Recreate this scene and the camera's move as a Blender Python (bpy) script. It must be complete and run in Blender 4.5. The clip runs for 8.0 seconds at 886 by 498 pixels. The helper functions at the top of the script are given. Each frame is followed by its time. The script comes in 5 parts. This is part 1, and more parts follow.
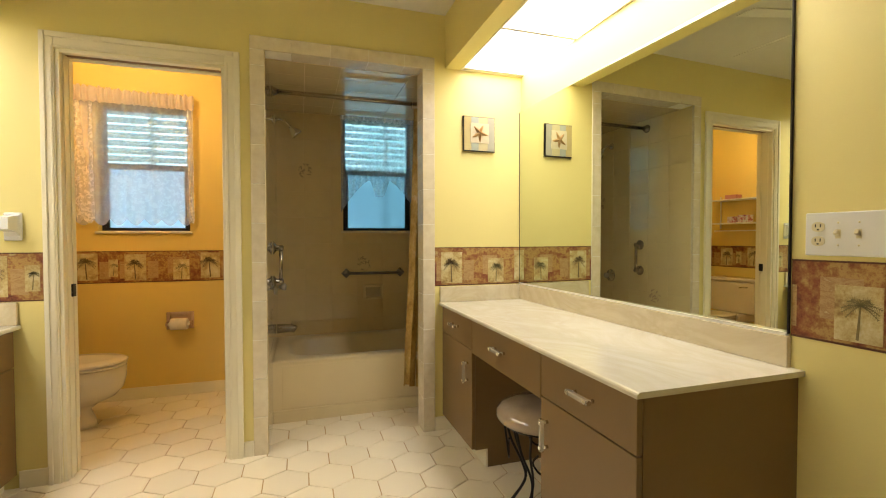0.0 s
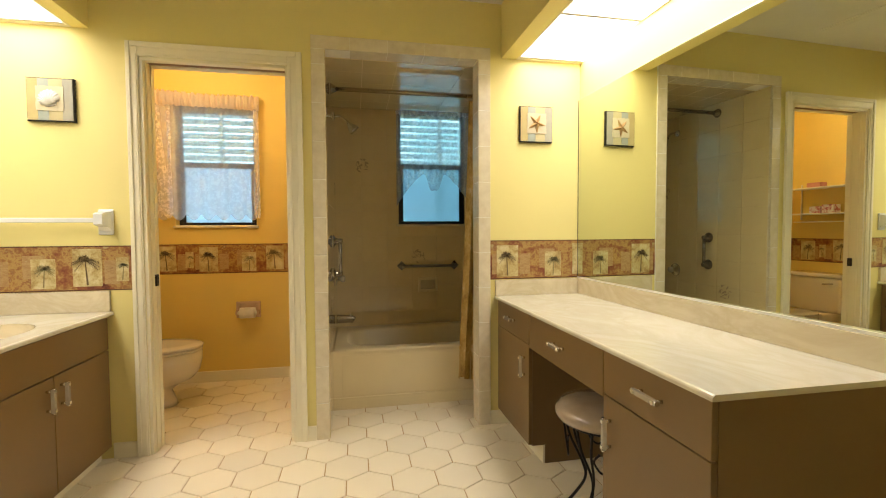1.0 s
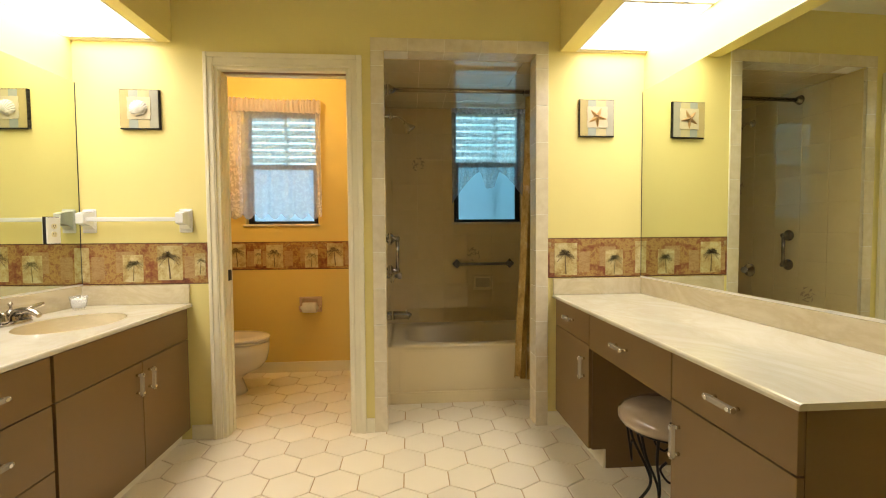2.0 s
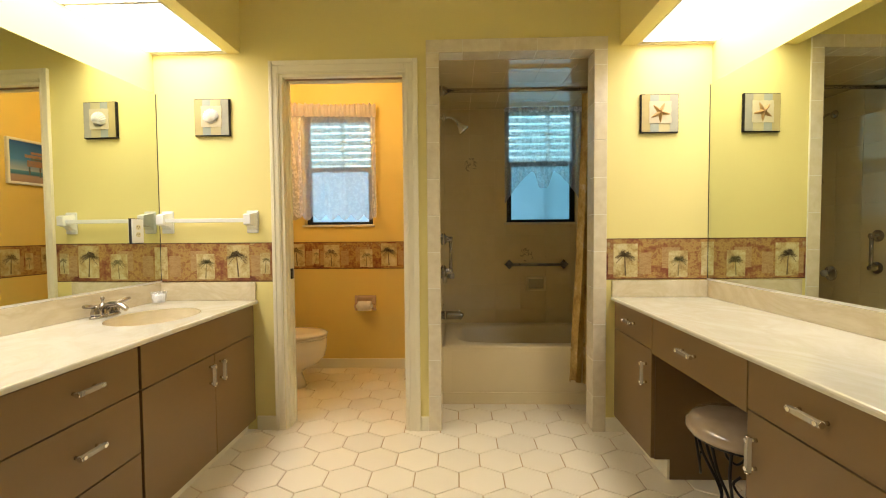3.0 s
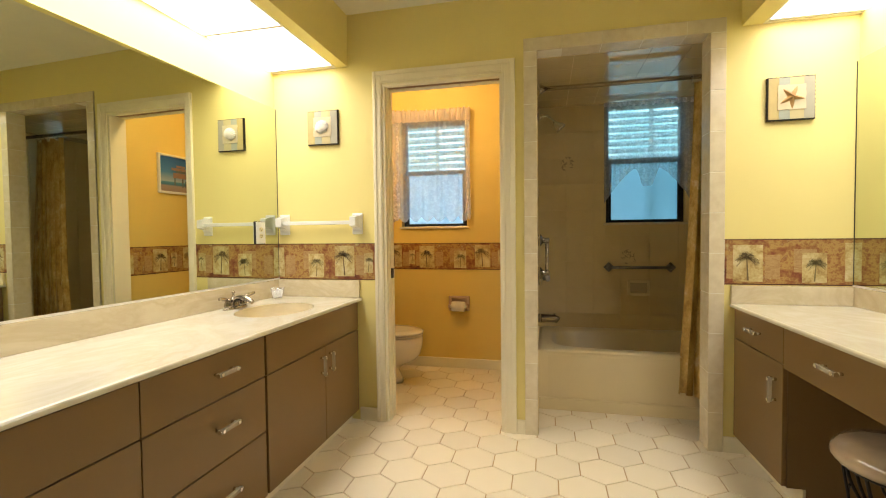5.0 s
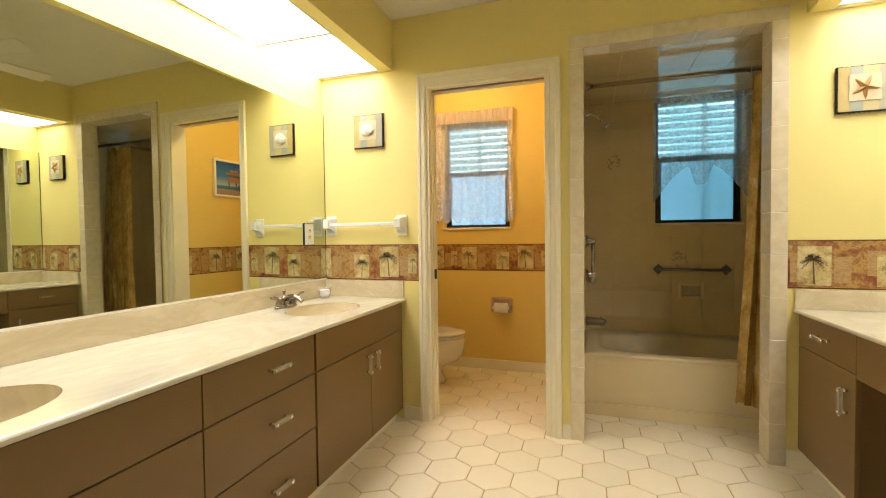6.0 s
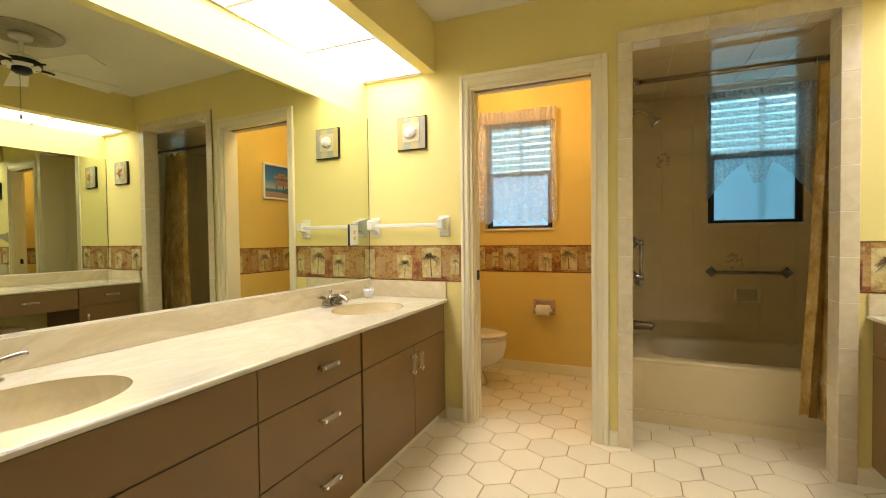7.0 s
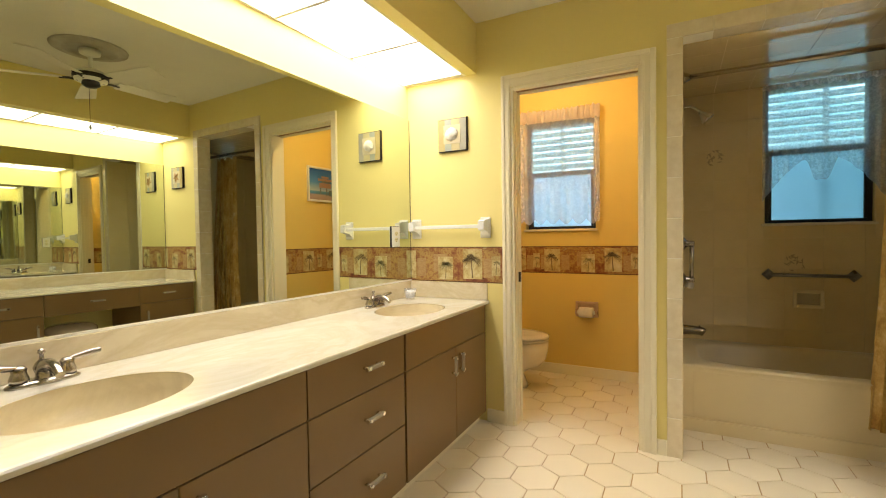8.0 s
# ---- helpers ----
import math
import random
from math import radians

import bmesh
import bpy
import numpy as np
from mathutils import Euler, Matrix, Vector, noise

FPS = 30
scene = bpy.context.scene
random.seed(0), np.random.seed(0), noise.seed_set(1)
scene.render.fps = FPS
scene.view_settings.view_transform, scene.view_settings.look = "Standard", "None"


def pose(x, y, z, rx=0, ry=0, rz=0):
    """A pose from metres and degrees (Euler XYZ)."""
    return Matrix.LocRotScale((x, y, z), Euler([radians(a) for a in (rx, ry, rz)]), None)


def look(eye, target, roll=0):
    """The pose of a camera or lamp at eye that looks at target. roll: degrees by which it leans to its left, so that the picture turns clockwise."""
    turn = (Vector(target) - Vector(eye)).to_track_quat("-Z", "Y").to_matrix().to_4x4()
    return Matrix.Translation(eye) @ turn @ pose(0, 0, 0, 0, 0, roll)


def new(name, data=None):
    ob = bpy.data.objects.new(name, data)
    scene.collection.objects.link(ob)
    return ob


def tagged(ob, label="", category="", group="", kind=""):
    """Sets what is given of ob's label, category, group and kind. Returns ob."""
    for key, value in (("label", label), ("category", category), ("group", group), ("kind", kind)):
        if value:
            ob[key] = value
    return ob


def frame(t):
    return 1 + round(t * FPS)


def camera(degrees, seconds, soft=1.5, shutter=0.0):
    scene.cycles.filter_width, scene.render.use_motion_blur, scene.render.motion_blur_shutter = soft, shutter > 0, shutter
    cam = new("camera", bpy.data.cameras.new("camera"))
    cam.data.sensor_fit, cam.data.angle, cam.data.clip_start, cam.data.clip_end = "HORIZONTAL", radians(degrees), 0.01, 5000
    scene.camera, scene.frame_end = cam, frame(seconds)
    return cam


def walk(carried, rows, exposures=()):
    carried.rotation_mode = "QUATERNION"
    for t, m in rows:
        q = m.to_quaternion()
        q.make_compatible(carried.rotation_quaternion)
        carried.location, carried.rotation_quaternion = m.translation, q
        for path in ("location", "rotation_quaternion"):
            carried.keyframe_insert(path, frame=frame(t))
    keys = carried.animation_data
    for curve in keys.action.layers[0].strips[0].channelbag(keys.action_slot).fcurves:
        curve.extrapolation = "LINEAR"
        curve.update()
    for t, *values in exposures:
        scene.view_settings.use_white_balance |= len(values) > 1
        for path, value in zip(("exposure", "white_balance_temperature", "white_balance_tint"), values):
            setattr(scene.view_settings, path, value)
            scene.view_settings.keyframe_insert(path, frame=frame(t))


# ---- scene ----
cam = camera(89.8, 8.0, soft=1.1)
PATH = [
    (0, (0.296, 0.493, 1.142), (0.906, 2.397, 1.094), -0.1),
    (0.5, (0.283, 0.5, 1.142), (0.789, 2.434, 1.074), -0.2),
    (1, (0.275, 0.505, 1.143), (0.661, 2.466, 1.064), -0.3),
    (1.5, (0.263, 0.506, 1.14), (0.532, 2.487, 1.054), -0.3),
    (2, (0.256, 0.507, 1.135), (0.407, 2.499, 1.053), -0.4),
    (3.5, (0.199, 0.503, 1.134), (0.034, 2.494, 1.058), -0.5),
    (4, (0.188, 0.499, 1.129), (-0.08, 2.48, 1.057), -0.6),
    (4.5, (0.18, 0.497, 1.127), (-0.182, 2.462, 1.058), -0.6),
    (6, (0.149, 0.484, 1.128), (-0.473, 2.383, 1.07), -0.7),
    (6.5, (0.141, 0.481, 1.132), (-0.565, 2.352, 1.074), -0.7),
    (7, (0.119, 0.476, 1.126), (-0.661, 2.317, 1.076), -0.7),
    (7.5, (0.113, 0.472, 1.14), (-0.748, 2.276, 1.085), -0.7),
    (8, (0.1, 0.465, 1.14), (-0.832, 2.234, 1.089), -0.8),
]
walk(cam, [(t, look(eye, target, roll)) for t, eye, target, roll in PATH])

# ---- world and light ----
world = bpy.data.worlds.new("sky")
scene.world = world
world.use_nodes = True
sky = world.node_tree.nodes.new("ShaderNodeTexSky")
sky.sky_type, sky.sun_disc, sky.sun_elevation, sky.sun_rotation = "NISHITA", False, radians(50), radians(200)
world.node_tree.links.new(sky.outputs[0], world.node_tree.nodes["Background"].inputs[0])
world.node_tree.nodes["Background"].inputs[1].default_value = 0.12
scene.view_settings.exposure = EXPOSURE = 0.14
PANEL_GLOW = 4.3      # fluorescent panels in both soffits
PANEL_WATTS = 5.0     # their downward beam through the prismatic sheets, a metre of length
PANEL_COLOUR = (1.0, 0.945, 0.93)
TOILET_WATTS = 14.8   # warm bulb in the toilet room


# ---- materials ----
def nodes_of(name):
    m = bpy.data.materials.new(name)
    m.use_nodes = True
    nt = m.node_tree
    return m, nt, nt.nodes["Principled BSDF"]


def n(nt, kind, **inputs):
    node = nt.nodes.new(kind)
    for key, value in inputs.items():
        node.inputs[key.replace("_", " ")].default_value = value
    return node


def rgba(c):
    return (c[0], c[1], c[2], 1)


def surface(name, col, col2=None, rough=0.5, metal=0.0, scale=4.0, fine=120.0, bump=0.05, amount=0.5, coat=0.0, spread=0.0, rough_vary=0.1):
    """A plain material with soft stains, fine grain, bump, and a little change from piece to piece."""
    m, nt, p = nodes_of(name)
    col2 = col2 or tuple(c * 0.85 for c in col)
    tc = n(nt, "ShaderNodeTexCoord")
    big = n(nt, "ShaderNodeTexNoise", Scale=scale, Detail=5.0, Roughness=0.55)
    small = n(nt, "ShaderNodeTexNoise", Scale=fine, Detail=3.0)
    info = n(nt, "ShaderNodeObjectInfo")
    shift = nt.nodes.new("ShaderNodeVectorMath")
    shift.operation = "MULTIPLY_ADD"
    shift.inputs[1].default_value = (1, 1, 1)
    comb = n(nt, "ShaderNodeCombineXYZ")
    mul = n(nt, "ShaderNodeMath")
    mul.operation = "MULTIPLY"
    mul.inputs[1].default_value = 37.0
    nt.links.new(info.outputs["Random"], mul.inputs[0])
    for k in range(3):
        nt.links.new(mul.outputs[0], comb.inputs[k])
    nt.links.new(tc.outputs["Object"], shift.inputs[0])
    nt.links.new(comb.outputs[0], shift.inputs[2])
    for t in (big, small):
        nt.links.new(shift.outputs[0], t.inputs["Vector"])
    ramp = nt.nodes.new("ShaderNodeValToRGB")
    ramp.color_ramp.elements[0].position, ramp.color_ramp.elements[1].position = 0.5 - 0.3 * (1.1 - amount), 0.5 + 0.3 * (1.1 - amount)
    ramp.color_ramp.elements[0].color, ramp.color_ramp.elements[1].color = rgba(col2), rgba(col)
    nt.links.new(big.outputs[0], ramp.inputs[0])
    hsv = n(nt, "ShaderNodeHueSaturation")
    rng = n(nt, "ShaderNodeMapRange")
    rng.inputs[3].default_value, rng.inputs[4].default_value = 1 - spread, 1 + spread
    nt.links.new(info.outputs["Random"], rng.inputs[0])
    nt.links.new(rng.outputs[0], hsv.inputs["Value"])
    nt.links.new(ramp.outputs[0], hsv.inputs["Color"])
    nt.links.new(hsv.outputs[0], p.inputs["Base Color"])
    rr = n(nt, "ShaderNodeMapRange")
    rr.inputs[3].default_value, rr.inputs[4].default_value = max(0.02, rough - rough_vary), min(1, rough + rough_vary)
    nt.links.new(big.outputs[0], rr.inputs[0])
    nt.links.new(rr.outputs[0], p.inputs["Roughness"])
    p.inputs["Metallic"].default_value = metal
    p.inputs["Coat Weight"].default_value = coat
    if bump:
        b = n(nt, "ShaderNodeBump", Strength=bump, Distance=0.002)
        nt.links.new(small.outputs[0], b.inputs["Height"])
        nt.links.new(b.outputs[0], p.inputs["Normal"])
    return m


def veined(name, base, vein, rough):
    """Cultured marble: cream with soft drawn-out swirls."""
    m, nt, p = nodes_of(name)
    tc = n(nt, "ShaderNodeTexCoord")
    mp = n(nt, "ShaderNodeMapping")
    mp.inputs["Scale"].default_value = (1.7, 1.0, 2.2)
    nt.links.new(tc.outputs["Object"], mp.inputs[0])
    a = n(nt, "ShaderNodeTexNoise", Scale=1.6, Detail=7.0, Roughness=0.6, Distortion=2.2)
    b = n(nt, "ShaderNodeTexNoise", Scale=5.0, Detail=8.0, Roughness=0.65, Distortion=1.2)
    nt.links.new(mp.outputs[0], a.inputs["Vector"])
    nt.links.new(mp.outputs[0], b.inputs["Vector"])
    r = nt.nodes.new("ShaderNodeValToRGB")
    e = r.color_ramp.elements
    e[0].position, e[0].color = 0.40, rgba(base)
    e[1].position, e[1].color = 0.62, rgba(base)
    mid = e.new(0.50)
    mid.color = rgba(vein)
    nt.links.new(a.outputs[0], r.inputs[0])
    mix = n(nt, "ShaderNodeMix")
    mix.data_type = "RGBA"
    mix.blend_type = "MULTIPLY"
    r2 = nt.nodes.new("ShaderNodeValToRGB")
    r2.color_ramp.elements[0].position, r2.color_ramp.elements[1].position = 0.35, 0.6
    r2.color_ramp.elements[0].color, r2.color_ramp.elements[1].color = (0.92, 0.89, 0.83, 1), (1, 1, 1, 1)
    nt.links.new(b.outputs[0], r2.inputs[0])
    mix.inputs[0].default_value = 0.4
    nt.links.new(r.outputs[0], mix.inputs[6])
    nt.links.new(r2.outputs[0], mix.inputs[7])
    nt.links.new(mix.outputs[2], p.inputs["Base Color"])
    p.inputs["Roughness"].default_value = rough
    p.inputs["Coat Weight"].default_value = 0.25
    p.inputs["Coat Roughness"].default_value = 0.12
    return m


def glowing(name, col, strength):
    m, nt, p = nodes_of(name)
    p.inputs["Base Color"].default_value = rgba(col)
    p.inputs["Emission Color"].default_value = rgba(col)
    p.inputs["Emission Strength"].default_value = strength
    return m


def glassy(name, col, rough, ior=1.45):
    m, nt, p = nodes_of(name)
    p.inputs["Base Color"].default_value = rgba(col)
    p.inputs["Transmission Weight"].default_value = 1.0
    p.inputs["Roughness"].default_value = rough
    p.inputs["IOR"].default_value = ior
    return m


def cloth(name, col, holes, scale, see=0.35):
    """Sheer or lace cloth: lets light through, with a woven flower pattern of open and closed patches."""
    m, nt, p = nodes_of(name)
    tc = n(nt, "ShaderNodeTexCoord")
    w = n(nt, "ShaderNodeTexNoise", Scale=scale, Detail=3.0, Distortion=0.9)
    f = n(nt, "ShaderNodeTexNoise", Scale=scale * 9, Detail=2.0)
    for t in (w, f):
        nt.links.new(tc.outputs["Object"], t.inputs["Vector"])
    rng = n(nt, "ShaderNodeMapRange")
    rng.inputs[1].default_value, rng.inputs[2].default_value = 0.47, 0.58
    rng.inputs[3].default_value, rng.inputs[4].default_value = min(0.97, see + holes), see
    nt.links.new(w.outputs[0], rng.inputs[0])
    p.inputs["Base Color"].default_value = rgba(col)
    p.inputs["Roughness"].default_value = 0.9
    tr = n(nt, "ShaderNodeBsdfTranslucent", Color=rgba(col))
    m1 = n(nt, "ShaderNodeMixShader", Fac=0.6)
    nt.links.new(p.outputs[0], m1.inputs[1])
    nt.links.new(tr.outputs[0], m1.inputs[2])
    clear = n(nt, "ShaderNodeBsdfTransparent")
    m2 = n(nt, "ShaderNodeMixShader")
    nt.links.new(rng.outputs[0], m2.inputs[0])
    nt.links.new(m1.outputs[0], m2.inputs[1])
    nt.links.new(clear.outputs[0], m2.inputs[2])
    b = n(nt, "ShaderNodeBump", Strength=0.2, Distance=0.002)
    nt.links.new(f.outputs[0], b.inputs["Height"])
    nt.links.new(b.outputs[0], p.inputs["Normal"])
    nt.links.new(m2.outputs[0], nt.nodes["Material Output"].inputs[0])
    return m


def patchwork(name, tones, scale, stretch=(1, 1, 1), rough=0.7, fine=0.4, low=0.42, high=0.80):
    """Printed paper or cloth: blotches of several tones with finer scribbles over them."""
    m, nt, p = nodes_of(name)
    tc = n(nt, "ShaderNodeTexCoord")
    mp = n(nt, "ShaderNodeMapping")
    mp.inputs["Scale"].default_value = stretch
    nt.links.new(tc.outputs["Object"], mp.inputs[0])
    a = n(nt, "ShaderNodeTexNoise", Scale=scale, Detail=4.0, Roughness=0.6, Distortion=0.5)
    b = n(nt, "ShaderNodeTexNoise", Scale=scale * 7, Detail=5.0, Roughness=0.7)
    nt.links.new(mp.outputs[0], a.inputs["Vector"])
    nt.links.new(mp.outputs[0], b.inputs["Vector"])
    s = n(nt, "ShaderNodeMath")
    s.operation = "MULTIPLY_ADD"
    s.inputs[1].default_value = fine
    nt.links.new(b.outputs[0], s.inputs[0])
    s2 = n(nt, "ShaderNodeMath")
    s2.operation = "MULTIPLY"
    s2.inputs[1].default_value = 1.2 - fine
    nt.links.new(a.outputs[0], s2.inputs[0])
    nt.links.new(s2.outputs[0], s.inputs[2])
    r = nt.nodes.new("ShaderNodeValToRGB")
    e = r.color_ramp.elements
    e[0].position, e[0].color = low, rgba(tones[0])
    e[1].position, e[1].color = high, rgba(tones[-1])
    for k, c in enumerate(tones[1:-1]):
        e.new(low + (high - low) * (k + 1) / (len(tones) - 1)).color = rgba(c)
    nt.links.new(s.outputs[0], r.inputs[0])
    nt.links.new(r.outputs[0], p.inputs["Base Color"])
    p.inputs["Roughness"].default_value = rough
    return m


YELLOW = surface("yellow_wall_paint", (0.825, 0.705, 0.272), (0.80, 0.68, 0.257), 0.55, scale=1.5, fine=260, bump=0.12)
# golden, as part of the warm lamplight is put into this wall colour
TOILET_PAINT = surface("lamp_warmed_wall_paint", (0.79, 0.585, 0.165), (0.76, 0.555, 0.15), 0.6, scale=1.5, fine=260, bump=0.12)
CEILING = surface("ceiling_texture", (0.78, 0.74, 0.60), (0.74, 0.70, 0.56), 0.8, scale=2, fine=90, bump=0.5)
CREAM = surface("cream_gloss_paint", (0.86, 0.79, 0.58), (0.82, 0.74, 0.53), 0.35, scale=3, fine=70, bump=0.08)
FLOOR_TILE = surface("hexagon_tile_glaze", (0.86, 0.765, 0.565), (0.83, 0.73, 0.53), 0.30, scale=5, fine=60, bump=0.05, amount=0.0, spread=0.045, rough_vary=0.02)
GROUT = surface("floor_grout", (0.62, 0.42, 0.20), (0.50, 0.33, 0.155), 0.9, scale=6, fine=300, bump=0.3)
BATH_TILE = surface("bath_tile_glaze", (0.80, 0.645, 0.355), (0.76, 0.605, 0.325), 0.04, scale=7, fine=40, bump=0.008, coat=1.0, spread=0.006, rough_vary=0.03)
TRIM_TILE = surface("trim_tile_glaze", (0.78, 0.69, 0.50), (0.68, 0.58, 0.39), 0.20, scale=22, fine=50, bump=0.06, amount=0.35, spread=0.025)
BATH_GROUT = surface("bath_grout", (0.79, 0.645, 0.37), None, 0.85, scale=8, fine=300, bump=0.2)
LAMINATE = surface("taupe_laminate", (0.212, 0.128, 0.046), (0.195, 0.117, 0.041), 0.40, scale=2.5, fine=400, bump=0.05)
# near-black carcass colour, standing for the shade in the gaps between fronts
CABINET_DARK = surface("cabinet_gap_shade", (0.05, 0.033, 0.018), None, 0.7, scale=5, fine=200, bump=0.05)
MARBLE = veined("cultured_marble", (0.74, 0.70, 0.57), (0.69, 0.64, 0.49), 0.11)
SPLASH = veined("splashback_marble", (0.72, 0.63, 0.44), (0.64, 0.54, 0.35), 0.16)
BASIN = veined("basin_marble", (0.72, 0.62, 0.40), (0.66, 0.56, 0.36), 0.2)
ENAMEL = surface("almond_tub_enamel", (0.82, 0.69, 0.42), (0.79, 0.66, 0.39), 0.34, scale=3, fine=30, bump=0.02, coat=0.0, rough_vary=0.03)
PORCELAIN = surface("bone_porcelain", (0.80, 0.72, 0.58), (0.78, 0.70, 0.56), 0.12, scale=3, fine=30, bump=0.01, coat=0.3, rough_vary=0.03)
WHITE = surface("white_plastic", (0.80, 0.78, 0.70), (0.76, 0.74, 0.66), 0.35, scale=6, fine=200, bump=0.04)
WHITE_CERAMIC = surface("white_ceramic", (0.88, 0.87, 0.82), None, 0.2, scale=6, fine=100, bump=0.02, amount=0.2)
IVORY = surface("ivory_plastic", (0.74, 0.66, 0.40), (0.70, 0.62, 0.36), 0.4, scale=20, fine=200, bump=0.02)
CHANNEL = surface("bright_aluminium", (0.86, 0.84, 0.76), (0.80, 0.78, 0.70), 0.35, metal=0.5, scale=20, fine=100, bump=0.0)
CHROME = surface("chrome", (0.80, 0.80, 0.80), (0.74, 0.74, 0.74), 0.12, metal=1.0, scale=20, fine=100, bump=0.0, rough_vary=0.05)
NICKEL = surface("brushed_nickel", (0.44, 0.40, 0.34), (0.36, 0.32, 0.27), 0.22, metal=1.0, scale=30, fine=300, bump=0.05, rough_vary=0.08)
BLACK_IRON = surface("black_wrought_iron", (0.025, 0.022, 0.02), (0.015, 0.014, 0.013), 0.45, metal=0.6, scale=20, fine=150, bump=0.2)
BRONZE = surface("dark_bronze_frame", (0.035, 0.032, 0.03), (0.028, 0.026, 0.024), 0.4, metal=0.5, scale=8, fine=200, bump=0.05)
BAR_GREY = surface("divider_grey", (0.70, 0.66, 0.58), None, 0.6, scale=8, fine=100, bump=0.02)
DARK = surface("dark_recess", (0.02, 0.016, 0.012), None, 0.7, scale=5, fine=100, bump=0.05)
SLOT_WOOD = surface("raw_wood_slot", (0.30, 0.18, 0.08), (0.24, 0.14, 0.06), 0.7, scale=10, fine=100, bump=0.1)
VINYL = surface("mauve_satin_cover", (0.45, 0.34, 0.235), (0.36, 0.27, 0.18), 0.16, scale=10, fine=40, bump=0.12, coat=1.0)


def thin_clear(name, col, alpha, rough):
    """Clear plastic or thin glass, mostly see-through, with its gloss."""
    m, nt, p = nodes_of(name)
    p.inputs["Base Color"].default_value = rgba(col)
    p.inputs["Roughness"].default_value = rough
    p.inputs["Alpha"].default_value = alpha
    p.inputs["Specular IOR Level"].default_value = 0.8
    return m


ACRYLIC = thin_clear("clear_acrylic", (0.85, 0.78, 0.64), 0.40, 0.08)
TUMBLER = thin_clear("clear_glass", (0.85, 0.85, 0.80), 0.22, 0.03)
PANE = glassy("clear_pane", (0.90, 0.96, 1.0), 0.03, 1.1)
FROST = glassy("frosted_pane", (0.33, 0.48, 0.57), 0.42, 1.2)
FROST_PALE = glassy("pale_frosted_pane", (0.80, 0.83, 1.0), 0.70, 1.2)
DIFFUSER = glowing("light_diffuser", PANEL_COLOUR, PANEL_GLOW)
BULB = glowing("lamp_globe", (1.0, 0.72, 0.36), 2.0)
WAX = surface("white_wax", (0.92, 0.91, 0.88), None, 0.5, scale=9, fine=80, bump=0.02)
PAPER = surface("toilet_paper", (0.82, 0.76, 0.68), None, 0.9, scale=20, fine=200, bump=0.2)
PINK_CERAMIC = surface("peach_ceramic", (0.66, 0.47, 0.34), (0.60, 0.42, 0.30), 0.2, scale=10, fine=60, bump=0.03)
LACE = cloth("white_lace", (0.92, 0.90, 0.95), 0.06, 34.0, 0.55)
LACE_EDGE = cloth("lace_edging", (0.93, 0.90, 0.92), 0.34, 46.0, 0.06)
VALANCE = cloth("peach_valance_cloth", (0.89, 0.79, 0.72), 0.03, 30.0, 0.03)
SHEER = cloth("sheer_voile", (0.94, 0.97, 0.98), 0.08, 60.0, 0.60)
CURTAIN = patchwork("gold_leaf_curtain", [(0.34, 0.19, 0.04), (0.54, 0.34, 0.08), (0.66, 0.46, 0.15), (0.80, 0.68, 0.42)], 7.0, (2.0, 2.0, 1.0), 0.5)
BORDER = patchwork("printed_border", [(0.13, 0.030, 0.012), (0.24, 0.070, 0.024), (0.31, 0.14, 0.04), (0.46, 0.29, 0.08), (0.27, 0.10, 0.032), (0.46, 0.36, 0.15)], 6.5, fine=0.42, low=0.45, high=0.77)
BORDER_PATCH = patchwork("printed_scribble", [(0.30, 0.15, 0.05), (0.48, 0.32, 0.13), (0.36, 0.20, 0.07), (0.55, 0.42, 0.20)], 26.0, (1, 1, 2.2))
BORDER_LINE = surface("printed_line", (0.12, 0.045, 0.018), None, 0.7, scale=20, fine=90, bump=0)
CREAM_PRINT = patchwork("printed_cream", [(0.30, 0.18, 0.06), (0.48, 0.35, 0.13), (0.60, 0.50, 0.24), (0.68, 0.60, 0.36)], 16.0)
PALM_PRINT = surface("printed_palm", (0.12, 0.085, 0.035), (0.19, 0.125, 0.05), 0.7, scale=60, fine=200, bump=0)
PALM_GREEN = surface("printed_palm_green", (0.20, 0.17, 0.06), (0.26, 0.20, 0.08), 0.7, scale=60, fine=200, bump=0)
PLAQUE_CENTRE = surface("plaque_centre", (0.62, 0.53, 0.34), (0.57, 0.48, 0.30), 0.6, scale=20, fine=150, bump=0.1)
STAR = surface("starfish_orange", (0.50, 0.31, 0.11), (0.40, 0.22, 0.07), 0.6, scale=40, fine=200, bump=0.4)
SHELL = surface("white_shell", (0.68, 0.65, 0.57), (0.56, 0.52, 0.43), 0.45, scale=40, fine=150, bump=0.2)
DECO_PRINT = surface("tile_flower_print", (0.44, 0.32, 0.19), (0.52, 0.40, 0.25), 0.25, scale=60, fine=100, bump=0)
mirror_m, mirror_nt, mirror_p = nodes_of("mirror_silver")
mirror_p.inputs["Base Color"].default_value = (0.72, 0.755, 0.63, 1)
mirror_p.inputs["Metallic"].default_value = 1.0
mirror_p.inputs["Roughness"].default_value = 0.004


